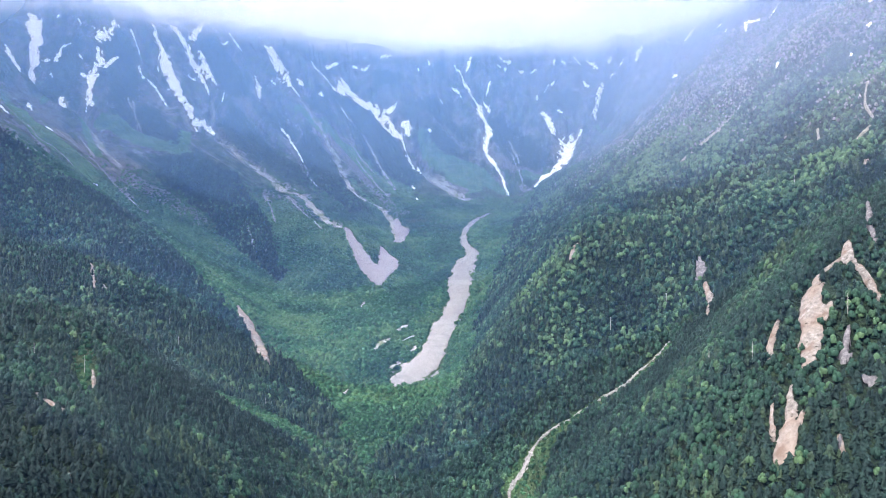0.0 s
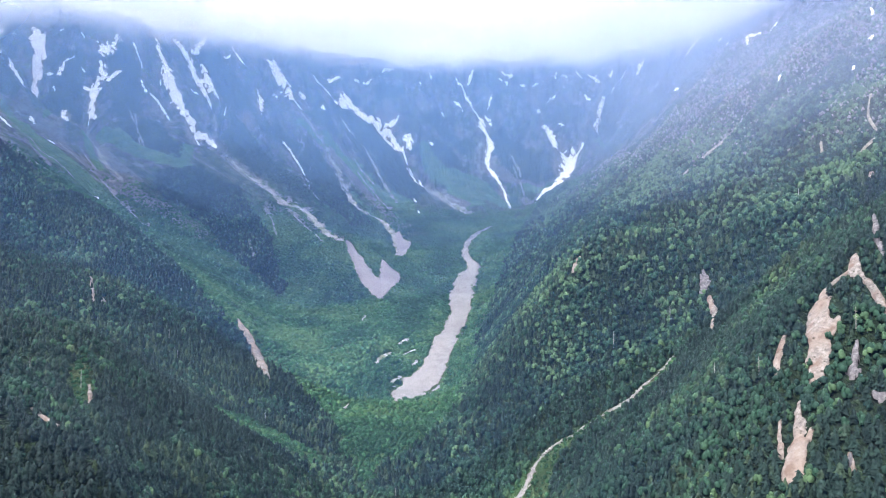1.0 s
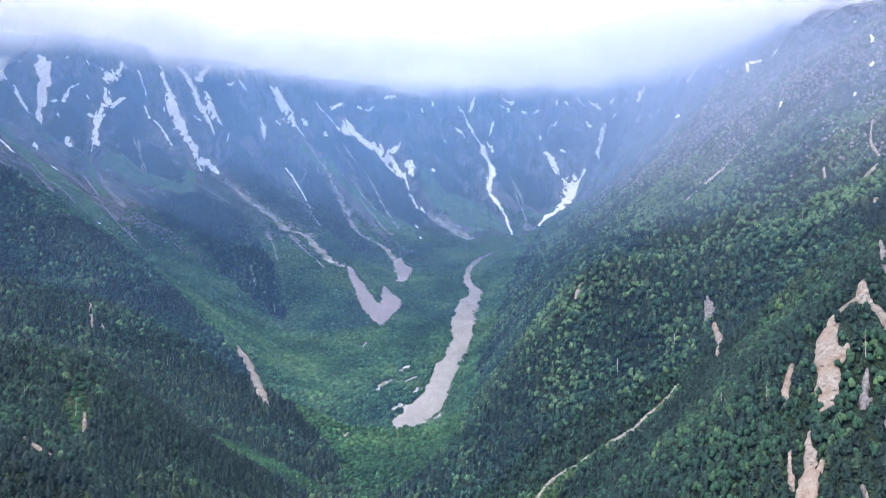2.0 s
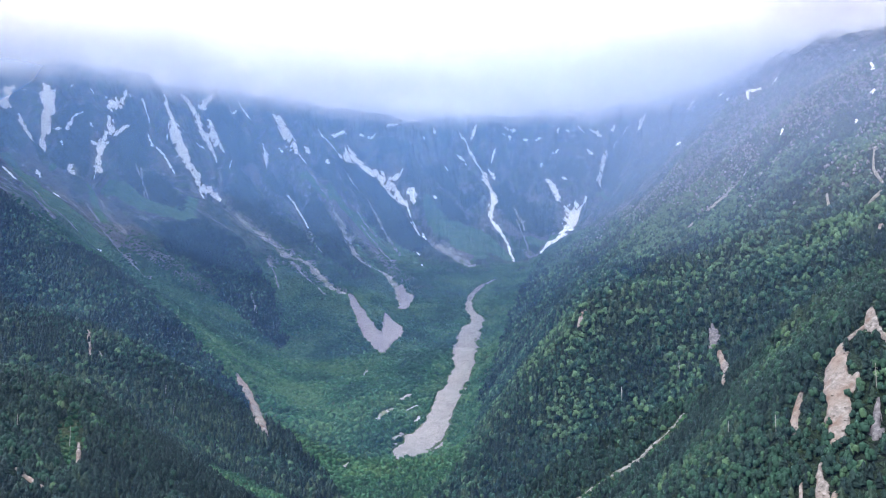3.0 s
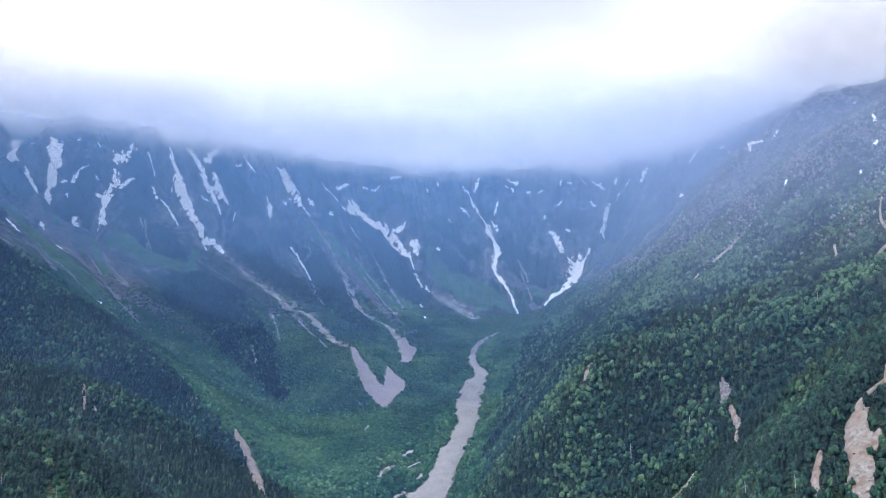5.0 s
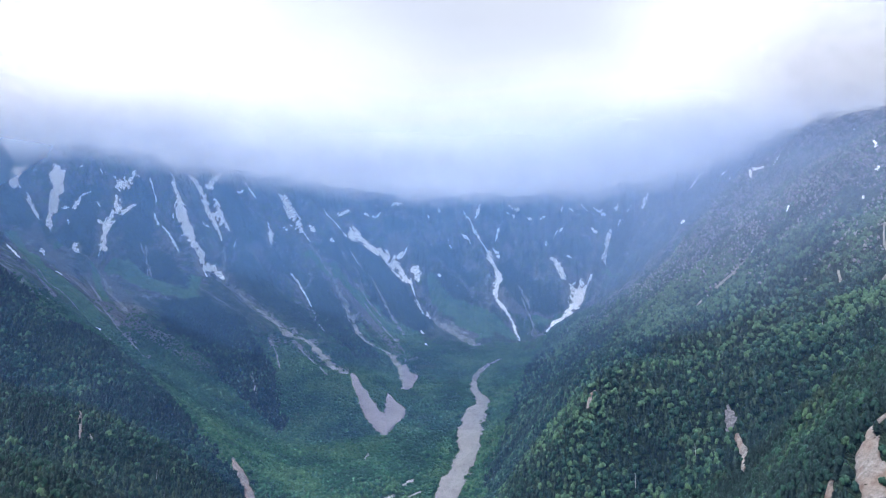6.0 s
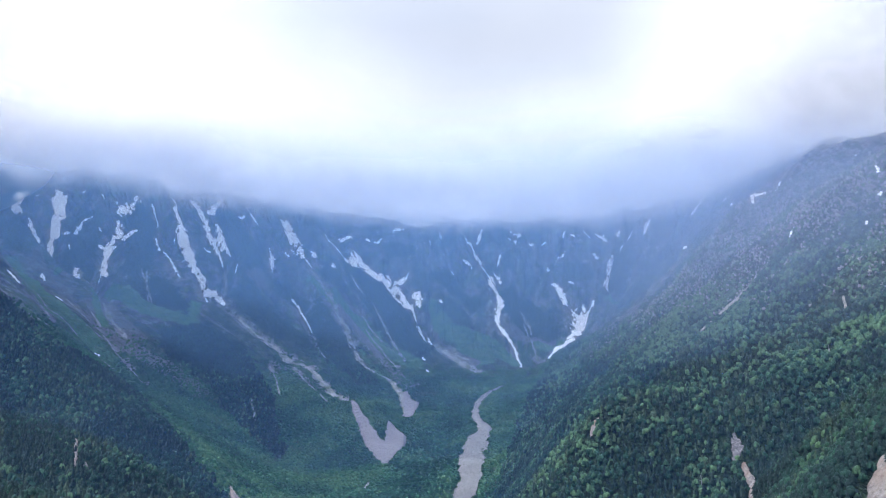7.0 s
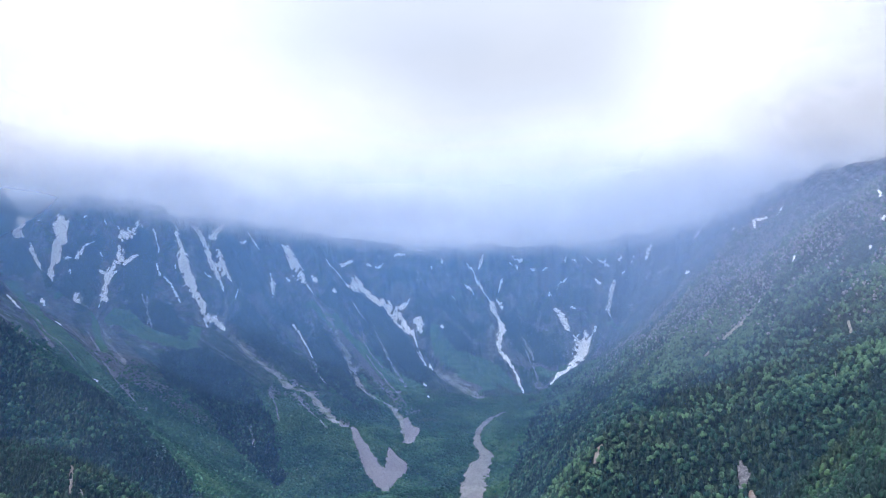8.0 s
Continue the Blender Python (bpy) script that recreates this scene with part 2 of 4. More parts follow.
landform("valley floor", (-74, 660, 171), (-86, 800, 178), (-73, 1000, 211), (-24, 1125, 240), (16, 1330, 298), (47, 1600, 367), (43, 1850, 423), (125, 2120, 494), (220, 2450, 595))
landform("valley floor, west side", (-133, 770, 186), (-135, 900, 206), (-147, 1060, 237), (-138, 1240, 276), (-121, 1500, 325), (-97, 1850, 424), (-63, 2080, 506), (11, 2330, 564))
landform("foot of the east slope", (-29, 850, 190), (25, 1040, 232), (60, 1280, 282), (113, 1600, 364), (149, 1900, 446), (254, 2250, 541), (302, 2420, 599))
landform("east slope, level with the camera", (136, 1450, 394), (145, 1130, 396), (155, 860, 397), (205, 840, 397), (259, 845, 407))
landform("east slope, upper part", (267, 1600, 476), (316, 1380, 508), (382, 1060, 491), (567, 1240, 713), (677, 1170, 798))
landform("east crest", (362, 2330, 636), (502, 2230, 704), (597, 2080, 769), (669, 1960, 844), (765, 1880, 940), (928, 1800, 1049), (1159, 1750, 1088))
landform("east ravine", (44, 660, 186), (70, 640, 207), (109, 650, 245), (164, 670, 276), (217, 690, 315), (268, 725, 367), (338, 800, 438), (428, 870, 502), (564, 930, 581))
landform("near east spur", (62, 590, 188), (98, 560, 234), (140, 555, 270), (175, 545, 304), (220, 520, 356), (242, 492, 386), (262, 475, 402), (309, 490, 433))
landform("near east face", (82, 490, 226), (146, 365, 275), (183, 388, 309), (219, 432, 347), (246, 405, 350), (193, 318, 291))
landform("near west spur", (-418, 640, 365), (-388, 640, 357), (-314, 640, 340), (-240, 640, 285), (-171, 660, 227), (-116, 670, 183))
landform("near west face", (-230, 360, 277), (-230, 410, 286), (-178, 430, 253), (-147, 520, 223), (-244, 540, 292))
landform("near west ravine", (-574, 900, 380), (-443, 850, 322), (-354, 810, 288), (-235, 790, 242), (-144, 760, 204))
landform("middle west ridge", (-950, 1420, 695), (-819, 1350, 617), (-678, 1280, 531), (-505, 1200, 430), (-404, 1150, 374), (-304, 1080, 304), (-236, 1020, 254), (-156, 940, 204))
landform("middle west face", (-611, 1090, 418), (-453, 960, 360), (-356, 950, 312), (-300, 960, 267), (-243, 985, 256))
landform("west grass trough", (-1371, 2050, 925), (-1050, 1800, 729), (-741, 1640, 522), (-527, 1500, 407), (-357, 1380, 316), (-232, 1230, 258))
landform("wooded rib", (-1129, 2300, 882), (-757, 2020, 644), (-501, 1780, 429), (-358, 1600, 339), (-248, 1430, 290))
landform("long scree gully", (-1056, 2680, 1186), (-903, 2460, 897), (-719, 2300, 758), (-515, 2120, 615), (-340, 1960, 505), (-192, 1720, 412), (-133, 1540, 342))
landform("second scree gully", (-705, 2900, 1188), (-548, 2680, 921), (-437, 2520, 753), (-296, 2330, 600), (-144, 1980, 463))
landform("west wall", (-1330, 2250, 976), (-1390, 2480, 1208), (-1207, 2500, 1137), (-1608, 2350, 1148))
landform("head wall top", (-1739, 2600, 1328), (-1398, 2720, 1371), (-1092, 2800, 1312), (-770, 2980, 1279), (-551, 3180, 1276), (-217, 3340, 1307), (173, 3390, 1316), (558, 3340, 1302), (844, 3150, 1305), (1064, 2950, 1373), (1204, 2850, 1439))
landform("head wall", (-701, 2560, 878), (-364, 2870, 1002), (-185, 2840, 919), (14, 2960, 952), (192, 2880, 904), (385, 3000, 1006), (469, 2680, 775), (687, 2900, 1031), (834, 2720, 992))
landform("head wall foot", (-83, 2430, 643), (30, 2440, 610), (172, 2590, 683), (326, 2540, 642), (428, 2560, 699), (573, 2500, 770), (703, 2480, 872))
landform("lower valley", (-120, 500, 140), (-150, 300, 90), (-150, 0, 50), (-150, -800, 30), (-200, -3000, 20))
landform("lower west side", (-420, 150, 200), (-650, 300, 330), (-900, 600, 480), (-1300, 900, 680))
landform("outer west side", (-900, -800, 330), (-2400, -1000, 700))
landform("lower east side", (250, 100, 180), (450, 150, 310), (800, 350, 560), (1150, 800, 850))
landform("outer east side", (700, -800, 300), (2200, -1000, 700))
landform("ridges in the cloud", (-2000, 1500, 1200), (-2200, 2300, 1480), (-1500, 3100, 1560), (-700, 3500, 1600), (0, 3750, 1620), (700, 3700, 1620), (1300, 2700, 1480), (1600, 1900, 1330), (1500, 1200, 1150))
landform("behind the ridges", (-3300, 0, 900), (-3300, 4600, 900), (0, 5200, 900), (3300, 4600, 900), (3300, 0, 900))


def lattice(ix, iy, seed):
    h = (ix * 374761393 + iy * 668265263 + seed * 974711) & 0x7FFFFFFF
    h = ((h ^ (h >> 13)) * 1274126177) & 0x7FFFFFFF
    return ((h ^ (h >> 16)) & 0xFFFF) / 65535.0


def value_noise(x, y, seed=0):
    """Smooth noise from 0 to 1."""
    x, y = np.asarray(x, float), np.asarray(y, float)
    ix, iy = np.floor(x).astype(np.int64), np.floor(y).astype(np.int64)
    u, v = x - ix, y - iy
    u, v = u * u * (3 - 2 * u), v * v * (3 - 2 * v)
    a, b = lattice(ix, iy, seed), lattice(ix + 1, iy, seed)
    c, d = lattice(ix, iy + 1, seed), lattice(ix + 1, iy + 1, seed)
    return (a * (1 - u) + b * u) * (1 - v) + (c * (1 - u) + d * u) * v


def fbm(x, y, octaves=4, seed=0):
    total, amp, norm = 0.0, 1.0, 0.0
    for k in range(octaves):
        total, norm = total + amp * value_noise(x * 2**k + 17.3 * k, y * 2**k - 9.1 * k, seed + k), norm + amp
        amp *= 0.5
    return total / norm


def smooth(a, b, x):
    t = np.clip((np.asarray(x, float) - a) / (b - a), 0, 1)
    return t * t * (3 - 2 * t)


def spaced(line, step):
    """Points along a polyline, about step apart."""
    out = []
    for p, q in zip(line[:-1], line[1:]):
        n = max(1, int(math.hypot(*(q - p)[:2]) / step))
        out += [p + (q - p) * k / n for k in range(n)]
    return np.array(out + [line[-1]])


def solve_land():
    pts = np.concatenate([spaced(line, 90) for line in LAND_LINES])
    keep, cells = [], set()
    for i, p in enumerate(pts):
        cell = (round(p[0] / 25), round(p[1] / 25))
        if cell not in cells:
            cells.add(cell)
            keep.append(i)
    pts = pts[keep]
    n = len(pts)
    xy = pts[:, :2] / 1000
    r = np.hypot(xy[:, None, 0] - xy[None, :, 0], xy[:, None, 1] - xy[None, :, 1])
    a = np.zeros((n + 3, n + 3))
    a[:n, :n] = np.sqrt(r * r + 0.0004) - np.eye(n) * 0.004
    a[:n, n], a[:n, n + 1:], a[n, :n], a[n + 1:, :n] = 1, xy, 1, xy.T
    w = np.linalg.solve(a, np.concatenate([pts[:, 2], np.zeros(3)]))
    return xy, w


LAND_XY, LAND_W = solve_land()


def ribs(x, y, z):
    """Large and small rock ribs round the head of the valley, 0 in the gullies and 1 on the crests, and where they stand."""
    dx, dy = x - 100, y - 1600
    turn, far = np.arctan2(dy, dx), np.hypot(dx, dy)
    warp = 0.5 * fbm(x / 260, y / 260, 3, 40)
    rib = 1 - np.abs(2 * value_noise(turn * 11 + warp, far / 700, 3) - 1)
    fine = 1 - np.abs(2 * value_noise(turn * 34 + 2 * warp, far / 260, 5) - 1)
    return rib, fine, smooth(640, 900, z) * smooth(1500, 2100, y)


def side_rib(x, y):
    """Ribs of the east side, 0 in the gullies and 1 on the crests."""
    run = (y + 0.55 * x) / 115 + 0.9 * fbm(x / 180, y / 180, 3, 44)
    return 1 - np.abs(2 * value_noise(run, x / 420, 46) - 1)


def along_line(x, y, points, reach):
    """1 on a line through the points, fading with the distance from it."""
    best = np.full(np.shape(x), 1e9)
    for px, py, _ in spaced(np.array([(*p, 0) for p in points], float), 12):
        best = np.minimum(best, np.hypot(x - px, y - py))
    return np.exp(-((best / reach) ** 2))


def land(x, y):
    """Height of the ground at x, y (arrays of one shape)."""
    x, y = np.asarray(x, float), np.asarray(y, float)
    shape, x, y = x.shape, x.ravel(), y.ravel()
    z = np.empty(len(x))
    for i in range(0, len(x), 8000):
        px, py = x[i:i + 8000] / 1000, y[i:i + 8000] / 1000
        r = np.sqrt((px[:, None] - LAND_XY[:, 0]) ** 2 + (py[:, None] - LAND_XY[:, 1]) ** 2 + 0.0004)
        z[i:i + 8000] = r @ LAND_W[:-3] + LAND_W[-3] + px * LAND_W[-2] + py * LAND_W[-1]
    # rock ribs that run down towards the bowl of the valley
    rib, fine, high = ribs(x, y, z)
    z += high * (95 * (rib - 0.5) + 42 * (fine - 0.5) + 26 * (fbm(x / 60, y / 60, 4, 7) - 0.5))
    # wooded ribs and gullies on the east side
    east = smooth(60, 220, x) * smooth(260, 420, z) * smooth(2500, 1700, y) * smooth(380, 700, y)
    z += east * (34 * (side_rib(x, y) - 0.5) + 30 * (fbm(x / 110, y / 110, 4, 21) - 0.5))
    z += (1 - high) * (12 * (fbm(x / 95, y / 95, 4, 11) - 0.5) + 3 * (fbm(x / 16, y / 16, 2, 14) - 0.5))
    # a wooded spur before the dry scar, and the gully behind it
    z += 6 * along_line(x, y, ((600, 1000), (505, 1075), (440, 1140), (370, 1150), (318, 1130), (242, 1004)), 38)
    z -= 8 * along_line(x, y, ((529, 1275), (478, 1243), (446, 1240), (383, 1287)), 32)
    return z.reshape(shape)


def run_of(core_a, core_b, step, reach_a, reach_b):
    """Grid lines: even in the core, wider and wider towards the outside."""
    mid = list(np.arange(core_a, core_b + 1e-6, step))
    low, high, s = [], [], step
    p = core_a
    while p > reach_a:
        s *= 1.18
        p -= s
        low.append(p)
    p, s = mid[-1], step
    while p < reach_b:
        s *= 1.18
        p += s
        high.append(p)
    return np.array(low[::-1] + mid + high)


GRID_X = run_of(-2100, 1700, 9.0, -6000, 6000)
GRID_Y = run_of(280, 3450, 9.0, -6000, 6500)
GRID_Z = land(*np.meshgrid(GRID_X, GRID_Y))


def ground_at(x, y):
    """Height of the ground sheet itself."""
    x, y = np.asarray(x, float), np.asarray(y, float)
    i = np.clip(np.searchsorted(GRID_X, x) - 1, 0, len(GRID_X) - 2)
    j = np.clip(np.searchsorted(GRID_Y, y) - 1, 0, len(GRID_Y) - 2)
    u = (x - GRID_X[i]) / (GRID_X[i + 1] - GRID_X[i])
    v = (y - GRID_Y[j]) / (GRID_Y[j + 1] - GRID_Y[j])
    a, b, c, d = GRID_Z[j, i], GRID_Z[j, i + 1], GRID_Z[j + 1, i], GRID_Z[j + 1, i + 1]
    return (a * (1 - u) + b * u) * (1 - v) + (c * (1 - u) + d * u) * v


def wear_gullies(patches):
    """Wears gullies into the ground under the lines of snow, rubble and water; returns how much each place is worn."""
    gx, gy = np.meshgrid(GRID_X, GRID_Y)
    worn = np.zeros(gx.shape)
    for name, points in patches:
        if name not in ("snow_patch", "rubble_run", "stream_bed"):
            continue
        line = spaced(np.array(points, float), 10)
        deep, reach = {"snow_patch": (38, 46), "rubble_run": (14, 24), "stream_bed": (5, 10)}[name]
        i0, i1 = np.searchsorted(GRID_X, (line[:, 0].min() - 90, line[:, 0].max() + 90))
        j0, j1 = np.searchsorted(GRID_Y, (line[:, 1].min() - 90, line[:, 1].max() + 90))
        cx, cy = gx[j0:j1, i0:i1], gy[j0:j1, i0:i1]
        best = np.full(cx.shape, 1e9)
        for px, py, pw in line:
            best = np.minimum(best, np.maximum(0, np.hypot(cx - px, cy - py) - pw * 0.3))
        here = np.exp(-((best / reach) ** 2)) * min(1.0, len(line) / 12)
        worn[j0:j1, i0:i1] = np.maximum(worn[j0:j1, i0:i1], here)
        GRID_Z[j0:j1, i0:i1] -= deep * here
    return worn


# ---------------------------------------------------------------- helpers for meshes
def plain_mesh(name, verts, faces, mat, smooth_shade=True, **attributes):
    """A mesh from arrays of corners and of equal-sided faces."""
    verts, faces = np.asarray(verts, np.float32), np.asarray(faces, np.int32)
    me = bpy.data.meshes.new(name)
    me.vertices.add(len(verts))
    me.vertices.foreach_set("co", verts.ravel())
    me.loops.add(faces.size)
    me.loops.foreach_set("vertex_index", faces.ravel())
    me.polygons.add(len(faces))
    me.polygons.foreach_set("loop_start", np.arange(0, faces.size, faces.shape[1], dtype=np.int32))
    me.polygons.foreach_set("use_smooth", np.full(len(faces), smooth_shade))
    for key, values in attributes.items():
        me.attributes.new(key, "FLOAT", "POINT").data.foreach_set("value", np.asarray(values, np.float32).ravel())
    me.materials.append(mat)
    me.update(calc_edges=True)
    return me


def grid_faces(rows, cols):
    a = (np.arange(rows - 1)[:, None] * cols + np.arange(cols - 1)).ravel()
    return np.stack([a, a + 1, a + cols + 1, a + cols], 1)


def inside(x, y, outline):
    """Which points lie within a closed outline."""
    hit = np.zeros(np.shape(x), bool)
    for (ax, ay), (bx, by) in zip(outline, outline[1:] + outline[:1]):
        if ay != by:
            hit ^= ((ay > y) != (by > y)) & (x < (bx - ax) * (y - ay) / (by - ay) + ax)
    return hit


# ---------------------------------------------------------------- ground
WOODS = {
    "east": [(11, 882), (43, 1081), (73, 1283), (106, 1433), (142, 1733), (183, 1847), (252, 2158), (333, 2515), (490, 2213), (565, 1996), (719, 2120), (750, 1878), (865, 1815), (1500, 1700), (1500, 900), (1500, -300), (-60, -300), (-110, 500), (-70, 800)],
    "west": [(-823, 1356), (-688, 1300), (-578, 1374), (-412, 1172), (-311, 1097), (-242, 1028), (-162, 957), (-119, 886), (-60, 640), (-100, 300), (-100, -300), (-1500, -300), (-1500, 1350)],
    "rib": [(-780, 2019), (-724, 2131), (-618, 2080), (-534, 2006), (-449, 1849), (-363, 1652), (-333, 1551), (-385, 1583), (-462, 1686), (-548, 1796), (-654, 1862), (-744, 1907)],
    "rib2": [(-561, 2598), (-409, 2358), (-321, 2252), (-226, 2099), (-263, 2013), (-376, 2216), (-511, 2500)],
    "rib3": [(-296, 2654), (-169, 2597), (-90, 2485), (-102, 2362), (-179, 2461), (-287, 2575)],
}
GLADES = {
    "ravine thicket": [(-261, 759), (-227, 807), (-179, 813), (-134, 806), (-121, 787), (-140, 744), (-181, 723), (-212, 694)],
    "stream thicket": [(47, 634), (59, 656), (83, 664), (111, 661), (162, 663), (218, 695), (214, 668), (170, 635), (126, 637), (98, 631), (85, 608), (72, 557)],
    "gully thicket": [(-283, 550), (-294, 599), (-275, 578), (-246, 522), (-249, 508)],
}
PATCHES = []


def woodland(x, y, z):
    """How thick the wood stands at each point, 0 to 1."""
    ragged_x = x + 40 * (fbm(x / 45, y / 45, 3, 61) - 0.5)
    ragged_y = y + 70 * (fbm(x / 45, y / 45, 3, 67) - 0.5)
    cover = np.zeros(np.shape(x))
    for name, outline in WOODS.items():
        cover = np.maximum(cover, inside(ragged_x, ragged_y, outline))
    for name, outline in GLADES.items():
        cover = cover * ~inside(x + 8 * (fbm(x / 12, y / 12, 2, 62) - 0.5), y, outline)
    thin = smooth(830, 610, z + 190 * (fbm(x / 90, y / 90, 4, 71) - 0.5))
    return cover * np.where(x > 0, np.maximum(thin, 0.45 * smooth(1120, 860, z)), 1.0)


def snow_patch(*points):
    PATCHES.append(("snow_patch", SNOW, points, "old white snow lying in a steep rock gully", "snow patch", "snow patches on the mountain", 1.0, 2.2, 2.2))


def scree_fan(*points):
    PATCHES.append(("scree_fan", SCREE, points, "violet-grey fan of fine scree spilling onto the green floor", "scree", "scree fans", 0.3, 2.0, 3.0))


def rubble_run(*points):
    PATCHES.append(("rubble_run", RUBBLE, points, "pale rubble run down a grassy mountain slope", "scree", "rubble runs", 1.4, 1.2, 2.6))


def grass_scar(*points):
    PATCHES.append(("grass_scar", TAN, points, "dry tan grass and gravel strip between the trees", "bare strip", "bare strips on the slope", 0.45, 2.5, 2.5))


def landslide(*points):
    PATCHES.append(("landslide_scar", BARE, points, "fresh pale pinkish landslide scar in the forest", "landslide scar", "landslide scars", 0.45, 1.6, 1.2, 1.0))


def crag(*points):
    PATCHES.append(("crag", CRAG, points, "dark violet-grey crag showing between the trees", "rock face", "crags", 0.6, 3.0, 1.5, 2.5))


def stream_bed(*points):
    PATCHES.append(("stream_bed", GRAVEL, points, "narrow grey stony stream bed in a wooded ravine", "stream bed", "stream beds", 1.2, 1.2, 1.6))


def gravel_bed(*points):
    PATCHES.append(("gravel_bed", GRAVEL, points, "pale grey dry gravel river bed on the valley floor", "gravel bed", "gravel beds", 0.5, 1.6, 2.0, 0.9))


stream_bed((214, 693, 3), (195, 676, 4), (181, 677, 5), (157, 661, 5), (142, 658, 4), (129, 659, 5), (116, 656, 4))
stream_bed((116, 656, 4), (106, 659, 3), (91, 659, 3), (81, 657, 5), (72, 643, 8), (64, 636, 8), (58, 633, 5), (56, 619, 4))
scree_fan((-134, 2059, 16), (-108, 1933, 39), (-114, 1814, 17))
landslide((265, 738, 5), (261, 711, 7), (236, 656, 3))
landslide((195, 359, 3), (191, 349, 3))
landslide((155, 858, 8), (149, 850, 6))
landslide((-490, 1016, 4), (-449, 942, 5))
landslide((-444, 954, 6), (-436, 943, 5))
landslide((-262, 472, 3), (-246, 463, 4), (-238, 460, 3))
landslide((-211, 411, 3), (-208, 408, 3))
landslide((-268, 559, 3), (-249, 522, 3))
landslide((412, 710, 5), (407, 706, 4))
crag((269, 765, 6), (268, 753, 12), (262, 749, 6))
crag((316, 544, 3), (283, 484, 4), (274, 464, 4))
rubble_run((-727, 2325, 11), (-604, 2205, 13), (-523, 2153, 20), (-463, 2105, 30), (-391, 2071, 27), (-323, 1951, 15), (-260, 1859, 15))
rubble_run((-490, 2016, 5), (-457, 1944, 5), (-432, 1886, 6))
rubble_run((-79, 2622, 14), (-46, 2493, 33), (-17, 2452, 58), (30, 2419, 41), (74, 2346, 9))
rubble_run((-1180, 2245, 18), (-1096, 2199, 20), (-926, 1981, 16), (-826, 1875, 9))
rubble_run((-833, 1739, 7), (-760, 1680, 6), (-700, 1662, 3))
rubble_run((-982, 2315, 5), (-905, 2174, 7))
rubble_run((-500, 1868, 5), (-454, 1760, 5))
rubble_run((-855, 1742, 8), (-723, 1600, 6), (-580, 1393, 4))
rubble_run((-1038, 1755, 7), (-1003, 1790, 6), (-875, 1640, 5))
rubble_run((-409, 2871, 8), (-306, 2743, 9), (-236, 2557, 10), (-153, 2357, 11))
rubble_run((247, 2756, 7), (273, 2696, 11), (276, 2662, 7))
rubble_run((254, 2713, 5), (282, 2587, 7), (361, 2262, 4))
rubble_run((-1088, 2216, 4), (-956, 2016, 5), (-888, 1953, 4))
rubble_run((-1125, 1875, 4), (-995, 1798, 4), (-866, 1732, 3), (-704, 1576, 3), (-556, 1364, 3))
rubble_run((-1057, 1949, 4), (-912, 1865, 4), (-783, 1762, 3), (-673, 1672, 3))
rubble_run((-967, 1946, 5), (-898, 1879, 6))
rubble_run((-1000, 2316, 5), (-943, 2254, 4), (-886, 2164, 3))
rubble_run((-474, 2082, 5), (-346, 1923, 5), (-304, 1847, 4))
rubble_run((-44, 1163, 4), (-49, 1136, 4))
rubble_run((-544, 2748, 11), (-477, 2644, 13), (-430, 2594, 12), (-399, 2553, 14), (-363, 2489, 18), (-314, 2378, 17), (-250, 2240, 14), (-186, 2179, 15), (-143, 2047, 19), (-109, 1863, 17))
rubble_run((-465, 2428, 8), (-423, 2310, 7), (-386, 2241, 7), (-356, 2219, 9), (-335, 2212, 14))
rubble_run((-302, 2542, 8), (-241, 2431, 8), (-164, 2286, 7))
rubble_run((-343, 2626, 6), (-283, 2552, 8), (-241, 2488, 8))
rubble_run((-823, 2598, 6), (-800, 2549, 8), (-752, 2385, 10))
rubble_run((545, 1316, 4), (532, 1293, 3), (516, 1280, 4))
grass_scar((513, 1279, 9), (499, 1275, 15), (479, 1262, 19), (461, 1266, 19), (444, 1285, 14), (424, 1290, 8))
grass_scar((708, 2280, 8), (672, 2222, 7), (640, 2130, 5))
grass_scar((503, 981, 4), (498, 967, 4), (475, 925, 3))
grass_scar((506, 864, 3), (488, 862, 3), (462, 830, 3))
snow_patch((840, 3082, 18), (822, 3063, 20), (799, 3032, 12))
snow_patch((1016, 2895, 12), (989, 2900, 22), (955, 2891, 10))
snow_patch((1018, 2675, 14), (1009, 2742, 12))
snow_patch((1014, 2614, 9), (1004, 2596, 8))
snow_patch((1025, 2475, 11), (1015, 2455, 20))
snow_patch((805, 1915, 6), (788, 1900, 15), (772, 1862, 8))
snow_patch((818, 1893, 8), (799, 1901, 12))
snow_patch((830, 1823, 6), (805, 1807, 9))
snow_patch((731, 2317, 10), (740, 2315, 8))
snow_patch((714, 2275, 9), (708, 2262, 6))
snow_patch((577, 1256, 10), (570, 1250, 5))
snow_patch((780, 1352, 4), (775, 1345, 7))
snow_patch((684, 1173, 4), (674, 1150, 6))
snow_patch((651, 1117, 7), (649, 1112, 4))
snow_patch((607, 1085, 6), (603, 1081, 4))
grass_scar((571, 982, 4), (554, 960, 4), (551, 935, 3))
snow_patch((-1018, 1877, 8), (-1002, 1872, 8))
snow_patch((-837, 1742, 6), (-825, 1739, 6))
snow_patch((-101, 2370, 8), (-93, 2359, 8))
snow_patch((-82, 2297, 10), (-78, 2279, 10))
snow_patch((869, 2724, 9), (826, 2648, 9))
snow_patch((958, 1699, 11), (958, 1673, 9))
snow_patch((-1569, 2438, 9), (-1558, 2450, 8))
snow_patch((-1455, 2445, 8), (-1459, 2471, 6))
snow_patch((-1325, 2511, 8), (-1319, 2513, 8))
